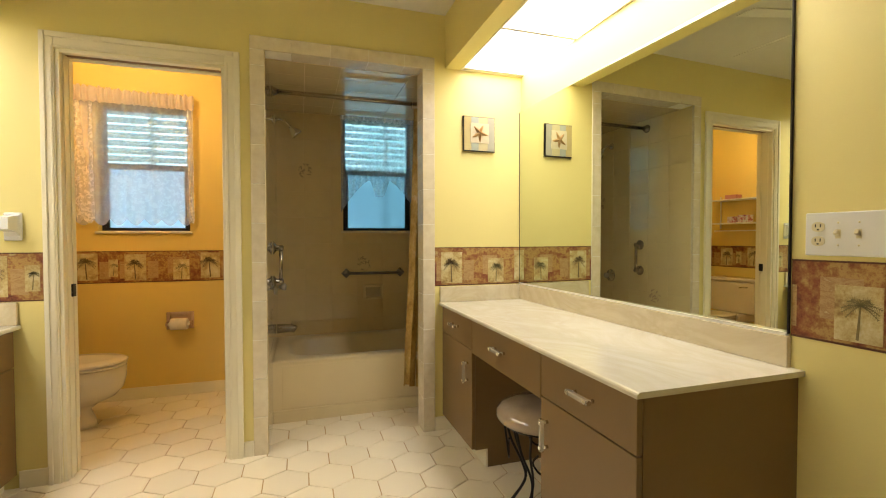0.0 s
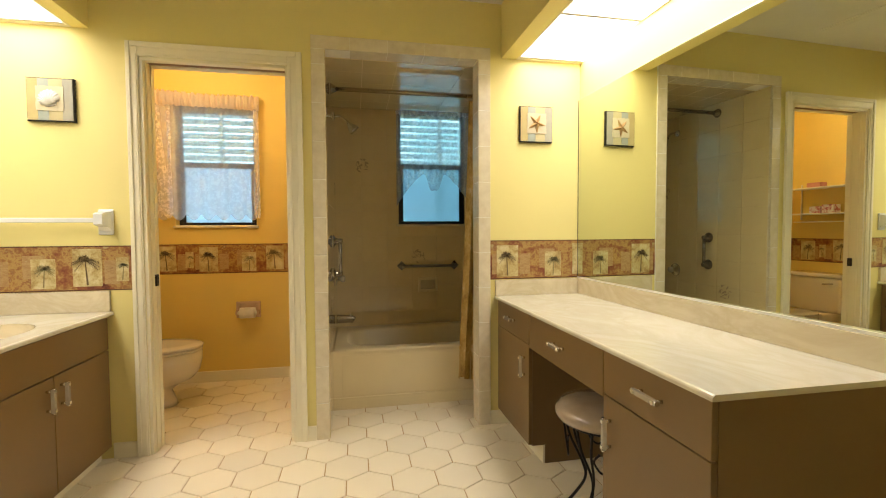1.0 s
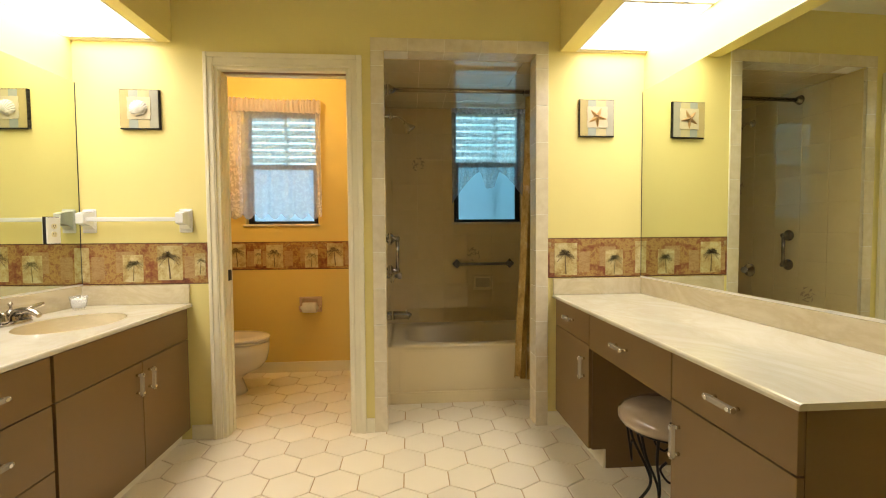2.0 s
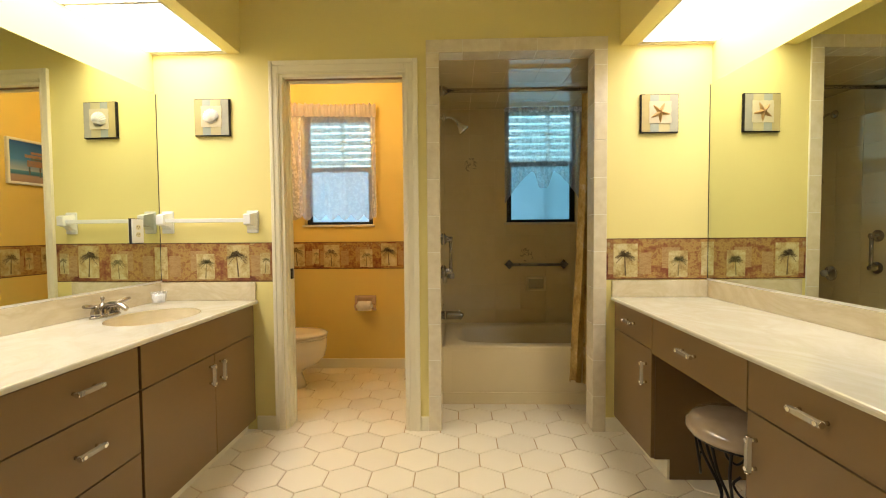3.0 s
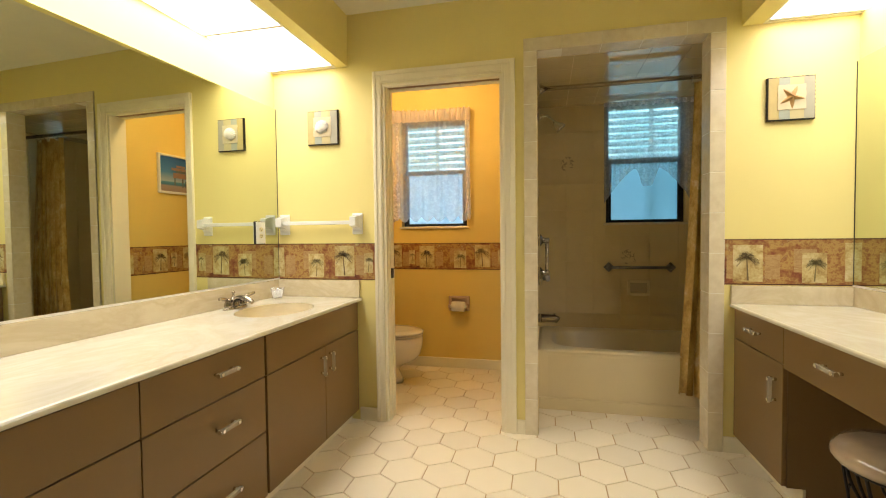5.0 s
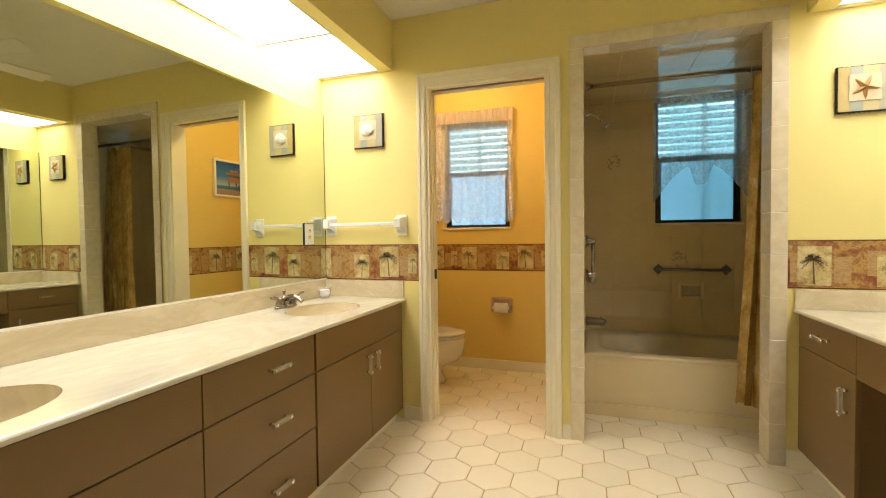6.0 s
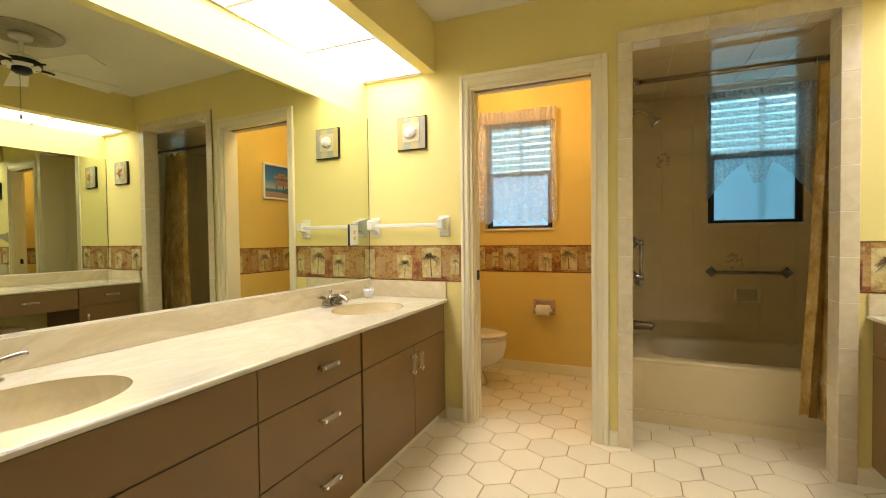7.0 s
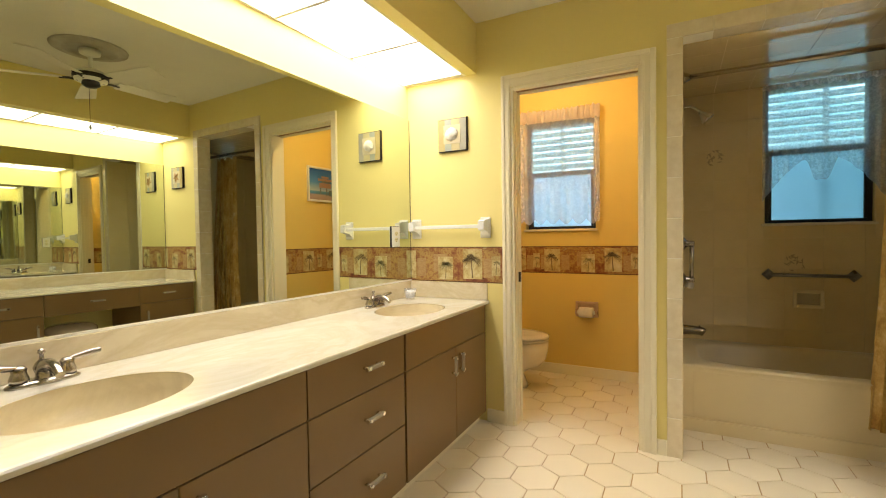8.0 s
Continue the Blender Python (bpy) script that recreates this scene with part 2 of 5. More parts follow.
# ---- building helpers ----
def box(bm, a, b, bevel=0.0):
    """A box between two corners, its edges rounded by bevel."""
    lo = [min(a[k], b[k]) for k in range(3)]
    hi = [max(a[k], b[k]) for k in range(3)]
    made = bmesh.ops.create_cube(bm, size=1.0, matrix=Matrix.LocRotScale([(lo[k] + hi[k]) / 2 for k in range(3)], None, [hi[k] - lo[k] for k in range(3)]))
    if bevel:
        edges = list({e for v in made["verts"] for e in v.link_edges})
        bmesh.ops.bevel(bm, geom=edges, offset=bevel, segments=2, profile=0.5, affect="EDGES")


def turned(bm, profile, centre, axis="z", steps=28, scale=(1, 1), smooth=True):
    """A round body from (radius, height) pairs, about an axis through centre."""
    rings = []
    for r, h in profile:
        ring = []
        for k in range(steps):
            a = 2 * math.pi * k / steps
            u, v = r * math.cos(a) * scale[0], r * math.sin(a) * scale[1]
            p = {"z": (u, v, h), "x": (h, u, v), "y": (v, h, u)}[axis]
            ring.append(bm.verts.new(Vector(centre) + Vector(p)))
        rings.append(ring)
    for a, b in zip(rings, rings[1:]):
        for k in range(steps):
            f = bm.faces.new((a[k], a[(k + 1) % steps], b[(k + 1) % steps], b[k]))
            f.smooth = smooth
    for ring, back in ((rings[0], True), (rings[-1], False)):
        if (ring[0].co - ring[steps // 2].co).length > 1e-5:
            bm.faces.new(list(reversed(ring)) if back else ring)


def tube(bm, points, radius, steps=10, radii=None):
    """A round bar along a line of points."""
    pts = [Vector(p) for p in points]
    rings = []
    side = None
    for k, p in enumerate(pts):
        d = (pts[min(k + 1, len(pts) - 1)] - pts[max(k - 1, 0)]).normalized()
        if side is None:
            side = d.orthogonal().normalized()
        side = (side - d * side.dot(d)).normalized()
        up = d.cross(side)
        r = radii[k] if radii else radius
        rings.append([bm.verts.new(p + r * (math.cos(2 * math.pi * j / steps) * side + math.sin(2 * math.pi * j / steps) * up)) for j in range(steps)])
    for a, b in zip(rings, rings[1:]):
        for j in range(steps):
            bm.faces.new((a[j], a[(j + 1) % steps], b[(j + 1) % steps], b[j])).smooth = True
    bm.faces.new(list(reversed(rings[0])))
    bm.faces.new(rings[-1])


def curve_points(keys, count=24):
    """A smooth line through key points."""
    keys = [Vector(k) for k in keys]
    ext = [2 * keys[0] - keys[1]] + keys + [2 * keys[-1] - keys[-2]]
    out = []
    for s in range(len(keys) - 1):
        p0, p1, p2, p3 = ext[s:s + 4]
        for j in range(count):
            t = j / count
            out.append(0.5 * ((2 * p1) + (p2 - p0) * t + (2 * p0 - 5 * p1 + 4 * p2 - p3) * t * t + (3 * p1 - p0 - 3 * p2 + p3) * t ** 3))
    out.append(keys[-1])
    return out


def sheet(bm, at, nu, nv, smooth=True):
    """A grid sheet of points at(u, v), u and v from 0 to 1."""
    g = [[bm.verts.new(at(i / nu, j / nv)) for j in range(nv + 1)] for i in range(nu + 1)]
    for i in range(nu):
        for j in range(nv):
            bm.faces.new((g[i][j], g[i + 1][j], g[i + 1][j + 1], g[i][j + 1])).smooth = smooth


def mesh_of(name, bm, material):
    bmesh.ops.recalc_face_normals(bm, faces=bm.faces)
    me = bpy.data.meshes.new(name)
    bm.to_mesh(me)
    bm.free()
    me.materials.append(material)
    return me


def thing(name, at, label, category, group="", kind=""):
    ob = new(name)
    ob.empty_display_size = 0.05
    ob.location = at
    return tagged(ob, label, category, group, kind)


def hang(ob, parent):
    ob.parent = parent
    if parent.type == "EMPTY":
        ob.matrix_parent_inverse = Matrix.Translation(-parent.location)
    return ob


def part(name, bm, material, parent, label=""):
    """One mesh under a thing or a part, its points given in the world."""
    ob = hang(new(name, mesh_of(name, bm, material)), parent)
    return tagged(ob, label) if label else ob


def solid(name, bm, material, label, category, kind="", group=""):
    return tagged(new(name, mesh_of(name, bm, material)), label, category, group, kind)


def boxes(*pairs, bevel=0.0):
    bm = bmesh.new()
    for a, b in pairs:
        box(bm, a, b, bevel)
    return bm


# ---- plan, metres ----
LEFT, RIGHT = -1.487, 1.61        # mirror walls
BACK, BACK2 = 3.0, 3.12           # partition with the two openings
OUTER = 4.15                      # inner face of the outside wall
REAR = -3.2                       # added closing wall, unseen behind the camera
TOP = 2.445
DOOR = (-0.772, -0.064, 2.02)     # toilet room opening
TUB = (0.125, 0.975, 2.12)        # bath opening
TOILET_R = 0.02                   # right face of the toilet room
BATH_R = 1.66
WIN_T = (-1.038, -0.470, 1.193, 2.085)
WIN_B = (0.620, 1.185, 1.200, 2.118)

# both side walls run a little out of square from their far corners
EAST = Matrix.Translation((RIGHT, BACK, 0)) @ Matrix.Rotation(radians(1.6), 4, "Z") @ Matrix.Translation((-RIGHT, -BACK, 0))
WEST = Matrix.Translation((LEFT, BACK, 0)) @ Matrix.Rotation(radians(-1.7), 4, "Z") @ Matrix.Translation((-LEFT, -BACK, 0))


def along_east(ob):
    ob.matrix_basis = EAST @ ob.matrix_basis
    return ob


def along_west(ob):
    ob.matrix_basis = WEST @ ob.matrix_basis
    return ob


# ---- structure ----
solid("floor", boxes(((LEFT - 0.3, REAR - 0.1, -0.1), (BATH_R + 0.3, OUTER + 0.2, -0.003))), GROUT, "pale hexagon tile floor with brown grout", "floor", "structure")
solid("ceiling", boxes(((LEFT - 0.3, REAR - 0.1, TOP), (RIGHT + 0.3, BACK2, TOP + 0.1)), ((LEFT - 0.1, BACK2, TOP), (TOILET_R + 0.05, OUTER + 0.2, TOP + 0.1))), CEILING, "off-white textured ceiling", "ceiling", "structure")
along_west(solid("wall_west", boxes(((LEFT - 0.1, REAR - 0.1, 0), (LEFT, BACK, TOP))), YELLOW, "pale yellow painted wall behind the double vanity", "wall", "structure"))
along_east(solid("wall_east", boxes(((RIGHT, REAR - 0.1, 0), (RIGHT + 0.1, BACK, TOP))), YELLOW, "pale yellow painted wall behind the dressing table", "wall", "structure"))
# added wall, never in view: closes the room off and returns its light
solid("wall_south", boxes(((LEFT - 0.3, REAR - 0.1, 0), (RIGHT + 0.3, REAR, TOP))), YELLOW, "plain yellow wall added out of view to close the room", "wall", "structure")
def slab_with_holes(xs, zs, holes, y0, y1):
    """One connected wall from a grid of cells, less those named in holes, between y0 and y1."""
    bm = bmesh.new()
    v = [[bm.verts.new((x, y0, z)) for z in zs] for x in xs]
    for i in range(len(xs) - 1):
        for k in range(len(zs) - 1):
            if (i, k) not in holes:
                bm.faces.new((v[i][k], v[i + 1][k], v[i + 1][k + 1], v[i][k + 1]))
    bmesh.ops.delete(bm, geom=[q for q in bm.verts if not q.link_faces], context="VERTS")
    made = bmesh.ops.extrude_face_region(bm, geom=list(bm.faces))
    bmesh.ops.translate(bm, vec=(0, y1 - y0, 0), verts=[g for g in made["geom"] if isinstance(g, bmesh.types.BMVert)])
    return bm


solid("wall_north", slab_with_holes([LEFT - 0.1, DOOR[0], DOOR[1], TUB[0] - 0.012, TUB[1] + 0.012, BATH_R + 0.1], [0, DOOR[2], TUB[2] + 0.012, TOP], {(1, 0), (3, 0), (3, 1)}, BACK, BACK2 - 0.02), YELLOW, "yellow painted partition with two openings", "wall", "structure")
solid("wall_toilet_front", slab_with_holes([LEFT, DOOR[0], DOOR[1], TOILET_R], [0, DOOR[2], TOP], {(1, 0)}, BACK2 - 0.02, BACK2), TOILET_PAINT, "toilet room wall, lamp warmth put into its golden colour", "wall", "structure")
solid("wall_toilet_west", boxes(((LEFT - 0.1, BACK2 - 0.02, 0), (LEFT, OUTER, TOP))), TOILET_PAINT, "toilet room wall, lamp warmth put into its golden colour", "wall", "structure")
solid("wall_toilet_east", boxes(((TOILET_R, BACK2 - 0.02, 0), (TOILET_R + 0.08, OUTER, TOP))), TOILET_PAINT, "toilet room wall, lamp warmth put into its golden colour", "wall", "structure")


def wall_with_window(name, x0, x1, win, z1, y0, material, label):
    return solid(name, slab_with_holes([x0, win[0], win[1], x1], [0, win[2], win[3], z1], {(1, 1)}, y0, OUTER + 0.2), material, label, "wall", "structure")


wall_with_window("wall_toilet_north", LEFT - 0.1, TOILET_R + 0.08, WIN_T, TOP, OUTER, TOILET_PAINT, "toilet room wall with a window, lamp warmth put into its golden colour")
bath_back = wall_with_window("wall_bath_north", TOILET_R + 0.08, BATH_R + 0.1, WIN_B, TOP, OUTER - 0.0035, BATH_GROUT, "beige tiled bath wall with a window")
bath_west = solid("wall_bath_west", boxes(((TOILET_R + 0.08, BACK2 - 0.02, 0), (TUB[0] - 0.0005, OUTER, TUB[2] + 0.1))), BATH_GROUT, "beige tiled bath wall with shower fittings", "wall", "structure")
bath_east = solid("wall_bath_east", boxes(((BATH_R + 0.0005, BACK2 - 0.02, 0), (BATH_R + 0.1, OUTER, TUB[2] + 0.1))), BATH_GROUT, "beige tiled bath end wall", "wall", "structure")
bath_south = solid("wall_bath_south", boxes(((TUB[1] + 0.012, BACK2 - 0.02, 0), (BATH_R + 0.1, BACK2, TUB[2] + 0.1))), BATH_GROUT, "tiled inner face beside the bath opening", "wall", "structure")
bath_top = boxes(((TOILET_R + 0.08, BACK2 - 0.02, TUB[2] + 0.008), (BATH_R + 0.1, OUTER, TUB[2] + 0.1)))
solid("ceiling_bath", bath_top, BATH_GROUT, "joint bed of the tiled bath ceiling", "ceiling", "structure")


def soffit(name, wall_x, edge_x, inner_x, end, label):
    s = 1 if edge_x > wall_x else -1
    bm = boxes(((wall_x, end - 0.02, 2.14), (edge_x, end, TOP)), ((edge_x - s * 0.02, end, 2.14), (edge_x, BACK, TOP)), ((inner_x, end, 2.14), (edge_x - s * 0.02, BACK, 2.155)))
    so = solid(name, bm, YELLOW, label, "soffit", "structure")
    part("edge_trim", boxes(((inner_x - s * 0.014, end, 2.1385), (inner_x, BACK, 2.152)), bevel=0.003), CREAM, so)
    light = thing("ceiling_light_left" if s > 0 else "ceiling_light_right", ((wall_x + inner_x) / 2, 1.0, 2.15), "long recessed light of white acrylic panels, lit", "ceiling light")
    light.name = "ceiling_light"
    y = BACK - 0.022
    while y > end + 0.1:
        y0 = max(y - 0.524, end)
        part("diffuser", boxes(((wall_x + s * 0.012, y0, 2.1435), (inner_x - s * 0.014, y - 0.014, 2.150))), DIFFUSER, light)
        part("divider_bar", boxes(((wall_x + s * 0.012, y - 0.018, 2.1405), (inner_x - s * 0.014, y, 2.152)), bevel=0.002), BAR_GREY, light)
        y -= 0.524
    tube_light = bpy.data.lights.new("panel_light", "AREA")
    tube_light.shape, tube_light.size, tube_light.size_y = "RECTANGLE", abs(inner_x - wall_x) - 0.03, BACK - end - 0.05
    tube_light.energy, tube_light.color, tube_light.spread = PANEL_WATTS * (BACK - end), PANEL_COLOUR, radians(142)
    new("panel_light", tube_light).location = ((wall_x + inner_x) / 2, (BACK + end) / 2, 2.138)
    part("frame_strip", boxes(((wall_x, end, 2.139), (wall_x + s * 0.012, BACK, 2.152))), CREAM, light)
    part("frame_strip", boxes(((wall_x + s * 0.012, BACK - 0.022, 2.139), (inner_x - s * 0.014, BACK, 2.152))), CREAM, light)


soffit("soffit_west", LEFT - 0.03, -0.987, -1.056, 0.58, "yellow painted dropped soffit over the double vanity")
soffit("soffit_east", RIGHT + 0.025, 1.115, 1.205, 1.375, "yellow painted dropped soffit over the dressing table")

# mirrors fill the walls between splashback and soffit
for name, x0, x1, y0, y1 in (("wall_mirror", LEFT, LEFT + 0.010, 0.58, BACK - 0.004), ("wall_mirror", RIGHT, RIGHT - 0.010, 1.415, BACK - 0.004)):
    mi = thing(name, (x0, (y0 + y1) / 2, 0.858), "large frameless plate mirror above the splashback", "mirror", "mirrors")
    s = 1 if x1 > x0 else -1
    part("glass", boxes(((x0 + s * 0.001, y0, 0.862), (x1, y1, 1.922))), mirror_m, mi)
    part("edge_channel", boxes(((x0 + s * 0.001, y0, 0.8565), (x1 + s * 0.004, y1, 0.8655))), CHANNEL, mi)
    # a dark strip stands in for the shade in the corner gap
    part("corner_gap", boxes(((x0 + s * 0.001, y1 - 0.001, 0.862), (x1 + s * 0.001, BACK - 0.0005, 1.922))), BRONZE, mi)
    part("end_strip", boxes(((x0 + s * 0.001, y0 - 0.003, 0.862), (x1 + s * 0.001, y0, 1.922))), BRONZE, mi)
    along_west(mi) if s > 0 else along_east(mi)


# ---- door casing, bath trim, baseboards ----
def casing(name, x0, x1, ztop, y, width, label, west=None):
    """A moulded casing on three sides of an opening: a flat with a raised outer band and an inner bead."""
    c = thing(name, ((x0 + x1) / 2, y, 0), label, "door frame", kind="structure")
    w = west or width
    part("left_leg", boxes(((x0 - w, y - 0.012, 0), (x0, y, ztop + width)), ((x0 - w, y - 0.020, 0), (x0 - w * 0.62, y - 0.012, ztop + width)), ((x0 - w * 0.22, y - 0.016, 0), (x0 - 0.006, y - 0.012, ztop + w * 0.2)), bevel=0.003), CREAM, c)
    wl, w = w, width
    part("right_leg", boxes(((x1, y - 0.012, 0), (x1 + w, y, ztop + w)), ((x1 + w * 0.62, y - 0.020, 0), (x1 + w, y - 0.012, ztop + w)), ((x1 + 0.006, y - 0.016, 0), (x1 + w * 0.22, y - 0.012, ztop + w * 0.2)), bevel=0.003), CREAM, c)
    part("head", boxes(((x0, y - 0.012, ztop), (x1, y, ztop + w)), ((x0 - wl * 0.6, y - 0.0195, ztop + w * 0.62), (x1 + w * 0.6, y - 0.012, ztop + w)), ((x0, y - 0.0155, ztop + 0.006), (x1, y - 0.012, ztop + w * 0.22)), bevel=0.003), CREAM, c)
    return c


door_frame = casing("door_1", DOOR[0], DOOR[1], DOOR[2], BACK, 0.070, "cream painted door casing of the toilet room, door slid away", 0.053)
part("jamb", boxes(((DOOR[0] - 0.001, BACK, 0), (DOOR[0] + 0.016, BACK2 + 0.004, DOOR[2])), ((DOOR[0] + 0.016, BACK + 0.03, 0), (DOOR[0] + 0.021, BACK + 0.06, DOOR[2] - 0.016)), ((DOOR[0] + 0.016, BACK + 0.085, 0), (DOOR[0] + 0.021, BACK2, DOOR[2] - 0.016)), bevel=0.002), CREAM, door_frame)
part("jamb", boxes(((DOOR[1] - 0.016, BACK, 0), (DOOR[1] + 0.001, BACK2 + 0.004, DOOR[2])), bevel=0.002), CREAM, door_frame)
part("head_jamb", boxes(((DOOR[0] + 0.016, BACK, DOOR[2] - 0.016), (DOOR[1] - 0.016, BACK + 0.035, DOOR[2] + 0.001)), ((DOOR[0] + 0.016, BACK + 0.082, DOOR[2] - 0.016), (DOOR[1] - 0.016, BACK2 + 0.004, DOOR[2] + 0.001)), bevel=0.002), CREAM, door_frame)
part("track_slot", boxes(((DOOR[0] + 0.016, BACK + 0.035, DOOR[2] - 0.010), (DOOR[1] - 0.016, BACK + 0.082, DOOR[2] + 0.001))), SLOT_WOOD, door_frame, "brown slot with the sliding door track")
part("strike_plate", boxes(((DOOR[0] + 0.016, BACK + 0.058, 0.865), (DOOR[0] + 0.0285, BACK + 0.088, 0.925)), bevel=0.002), BRONZE, door_frame, "dark bronze strike plate")
casing("door_1_back", DOOR[0], DOOR[1], DOOR[2], BACK2 + 0.012, 0.062, "cream painted inner casing of the toilet room").name = "trim_door_inner"

for a, b in (((LEFT + 0.55, BACK - 0.012, 0), (DOOR[0] - 0.053, BACK, 0.082)), ((DOOR[1] + 0.070, BACK - 0.012, 0), (TUB[0] - 0.071, BACK, 0.082)), ((TUB[1] + 0.072, BACK - 0.012, 0), (1.20, BACK, 0.082)),
             ((LEFT, OUTER - 0.012, 0), (TOILET_R, OUTER, 0.085)), ((TOILET_R - 0.012, BACK2 + 0.02, 0), (TOILET_R, OUTER - 0.012, 0.085)), ((LEFT, BACK2 + 0.02, 0), (LEFT + 0.012, OUTER - 0.012, 0.085)),
             ((RIGHT - 0.012, REAR, 0), (RIGHT, 1.36, 0.082)), ((LEFT, REAR, 0), (LEFT + 0.012, 0.56, 0.082)), ((LEFT + 0.012, REAR, 0), (RIGHT - 0.012, REAR + 0.012, 0.082))):
    board = solid("baseboard", boxes((a, b), bevel=0.004), CREAM, "cream painted low baseboard", "baseboard", "structure")
    if a[0] == RIGHT - 0.012:
        along_east(board)
    elif a == (LEFT, REAR, 0):
        along_west(board)


# ---- windows ----
def window(name, win, frost, deep, label):
    """A dark bronze single-hung window set in the thickness of the wall: clear upper sash, frosted lower sash."""
    x0, x1, z0, z1 = win
    y = OUTER + deep
    mid = 0.5 * (z0 + z1) + 0.02
    w = thing(name, ((x0 + x1) / 2, y, z0), label, "window", kind="structure")
    f = 0.028
    ft = 0.012 if z1 > 2.1 else f
    part("window_frame", boxes(((x0, y, z0), (x0 + f, y + 0.05, z1)), ((x1 - f, y, z0), (x1, y + 0.05, z1)), ((x0 + f, y, z0), (x1 - f, y + 0.05, z0 + f)), ((x0 + f, y, z1 - ft), (x1 - f, y + 0.05, z1)), bevel=0.003), BRONZE, w)
    part("meeting_rail", boxes(((x0 + f, y - 0.012, mid - 0.018), (x1 - f, y + 0.03, mid + 0.018)), bevel=0.003), BRONZE, w)
    part("sash_stile", boxes(((x0 + f, y - 0.006, z0 + f), (x0 + f + 0.018, y + 0.02, mid - 0.018)), bevel=0.002), BRONZE, w)
    part("sash_stile", boxes(((x1 - f - 0.018, y - 0.006, z0 + f), (x1 - f, y + 0.02, mid - 0.018)), bevel=0.002), BRONZE, w)
    part("sash_lock", boxes((((x0 + x1) / 2 - 0.025, y - 0.030, mid + 0.006), ((x0 + x1) / 2 + 0.025, y - 0.012, mid + 0.02)), bevel=0.003), BRONZE, w)
    part("upper_pane", boxes(((x0 + f, y + 0.032, mid + 0.016), (x1 - f, y + 0.036, z1 - ft))), PANE, w).visible_shadow = False
    part("lower_pane", boxes(((x0 + f + 0.018, y + 0.006, z0 + f), (x1 - f - 0.018, y + 0.010, mid - 0.016))), frost, w, "frosted glass pane").visible_shadow = False
    part("window_sill", boxes(((x0 - 0.014, OUTER - 0.016, z0 - 0.014), (x1 + 0.014, OUTER - 0.0005, z0 + 0.002)), ((x0 + 0.001, OUTER - 0.0005, z0 + 0.0005), (x1 - 0.001, y, z0 + 0.006)), bevel=0.003), TRIM_TILE, w)
    return w


window("window_1", WIN_T, FROST_PALE, 0.07, "dark bronze window with frosted lower pane")
window("window_2", WIN_B, FROST, 0.03, "dark bronze window with frosted lower pane")


def shutter(x0, x1, z0, z1, y, post):
    """An outside louvred shutter, hinged at the top and propped open, of two panels of white slats."""
    s = thing("louvred_shutter", ((x0 + x1) / 2, y, z0), "white outside louvred shutter propped open before a window", "shutter", "outside shutters")
    part("hinge_board", boxes(((x0, OUTER + 0.198, z1 - 0.002), (x1, y + 0.03, z1 + 0.03))), SLAT, s)
    mid = (x0 + x1) / 2 + post
    for a, b in ((x0, x0 + 0.03), (mid - 0.018, mid + 0.018), (x1 - 0.03, x1)):
        part("stile", boxes(((a, y, z0), (b, y + 0.03, z1)), bevel=0.003), SLAT, s)
    for a, b in ((x0 + 0.03, mid - 0.018), (mid + 0.018, x1 - 0.03)):
        k = 0
        while z0 + 0.03 + 0.062 * k < z1:
            zc = z0 + 0.03 + 0.062 * k
            bm = bmesh.new()
            box(bm, (a, -0.030, -0.004), (b, 0.030, 0.004))
            bmesh.ops.transform(bm, matrix=pose(0, y + 0.015, zc, 56, 0, 0), verts=bm.verts)
            part("slat", bm, SLAT, s)
            k += 1


SLAT = cloth("white_vinyl_slat", (0.80, 0.87, 0.90), 0.0, 12.0, 0.0)
shutter(WIN_T[0] - 0.25, WIN_T[1] + 0.25, 1.14, 2.40, OUTER + 0.55, -0.10)
shutter(WIN_B[0] - 0.25, WIN_B[1] + 0.35, 1.14, 2.40, OUTER + 0.55, 0.12)
# plain glow of the garden and sky beyond
m, nt, p = nodes_of("garden_glow")
tc = n(nt, "ShaderNodeTexCoord")
no = n(nt, "ShaderNodeTexNoise", Scale=0.55, Detail=4.0)
nt.links.new(tc.outputs["Object"], no.inputs["Vector"])
cr = nt.nodes.new("ShaderNodeValToRGB")
cr.color_ramp.elements[0].position, cr.color_ramp.elements[1].position = 0.40, 0.62
cr.color_ramp.elements[0].color, cr.color_ramp.elements[1].color = (0.14, 0.36, 0.40, 1), (0.62, 0.86, 1.0, 1)
nt.links.new(no.outputs[0], cr.inputs[0])
nt.links.new(cr.outputs[0], p.inputs["Emission Color"])
p.inputs["Emission Strength"].default_value = 3.6
p.inputs["Base Color"].default_value = (0.1, 0.2, 0.2, 1)
solid("backdrop", boxes(((-7, 9.0, -2), (8, 9.05, 6))), m, "bluish daylight of the garden outside the windows", "backdrop", "structure")


def curtain_sheet(x0, x1, y, z0, z1, folds, depth, scallop=0.0, count=8, thick=False):
    bm = bmesh.new()

    def at(u, v):
        z = z0 + (z1 - z0) * v
        low = scallop * (1 - abs(math.sin(math.pi * count * u))) if scallop else 0.0
        z = z + low * (1 - v) ** 6
        wob = math.sin(2 * math.pi * folds * u + 0.7 * math.sin(3.1 * u * folds)) * depth * (0.55 + 0.45 * v)
        return Vector((x0 + (x1 - x0) * u, y + wob + 0.01 * math.sin(9 * u + 3 * v), z))
    sheet(bm, at, 120, 24)
    return bm


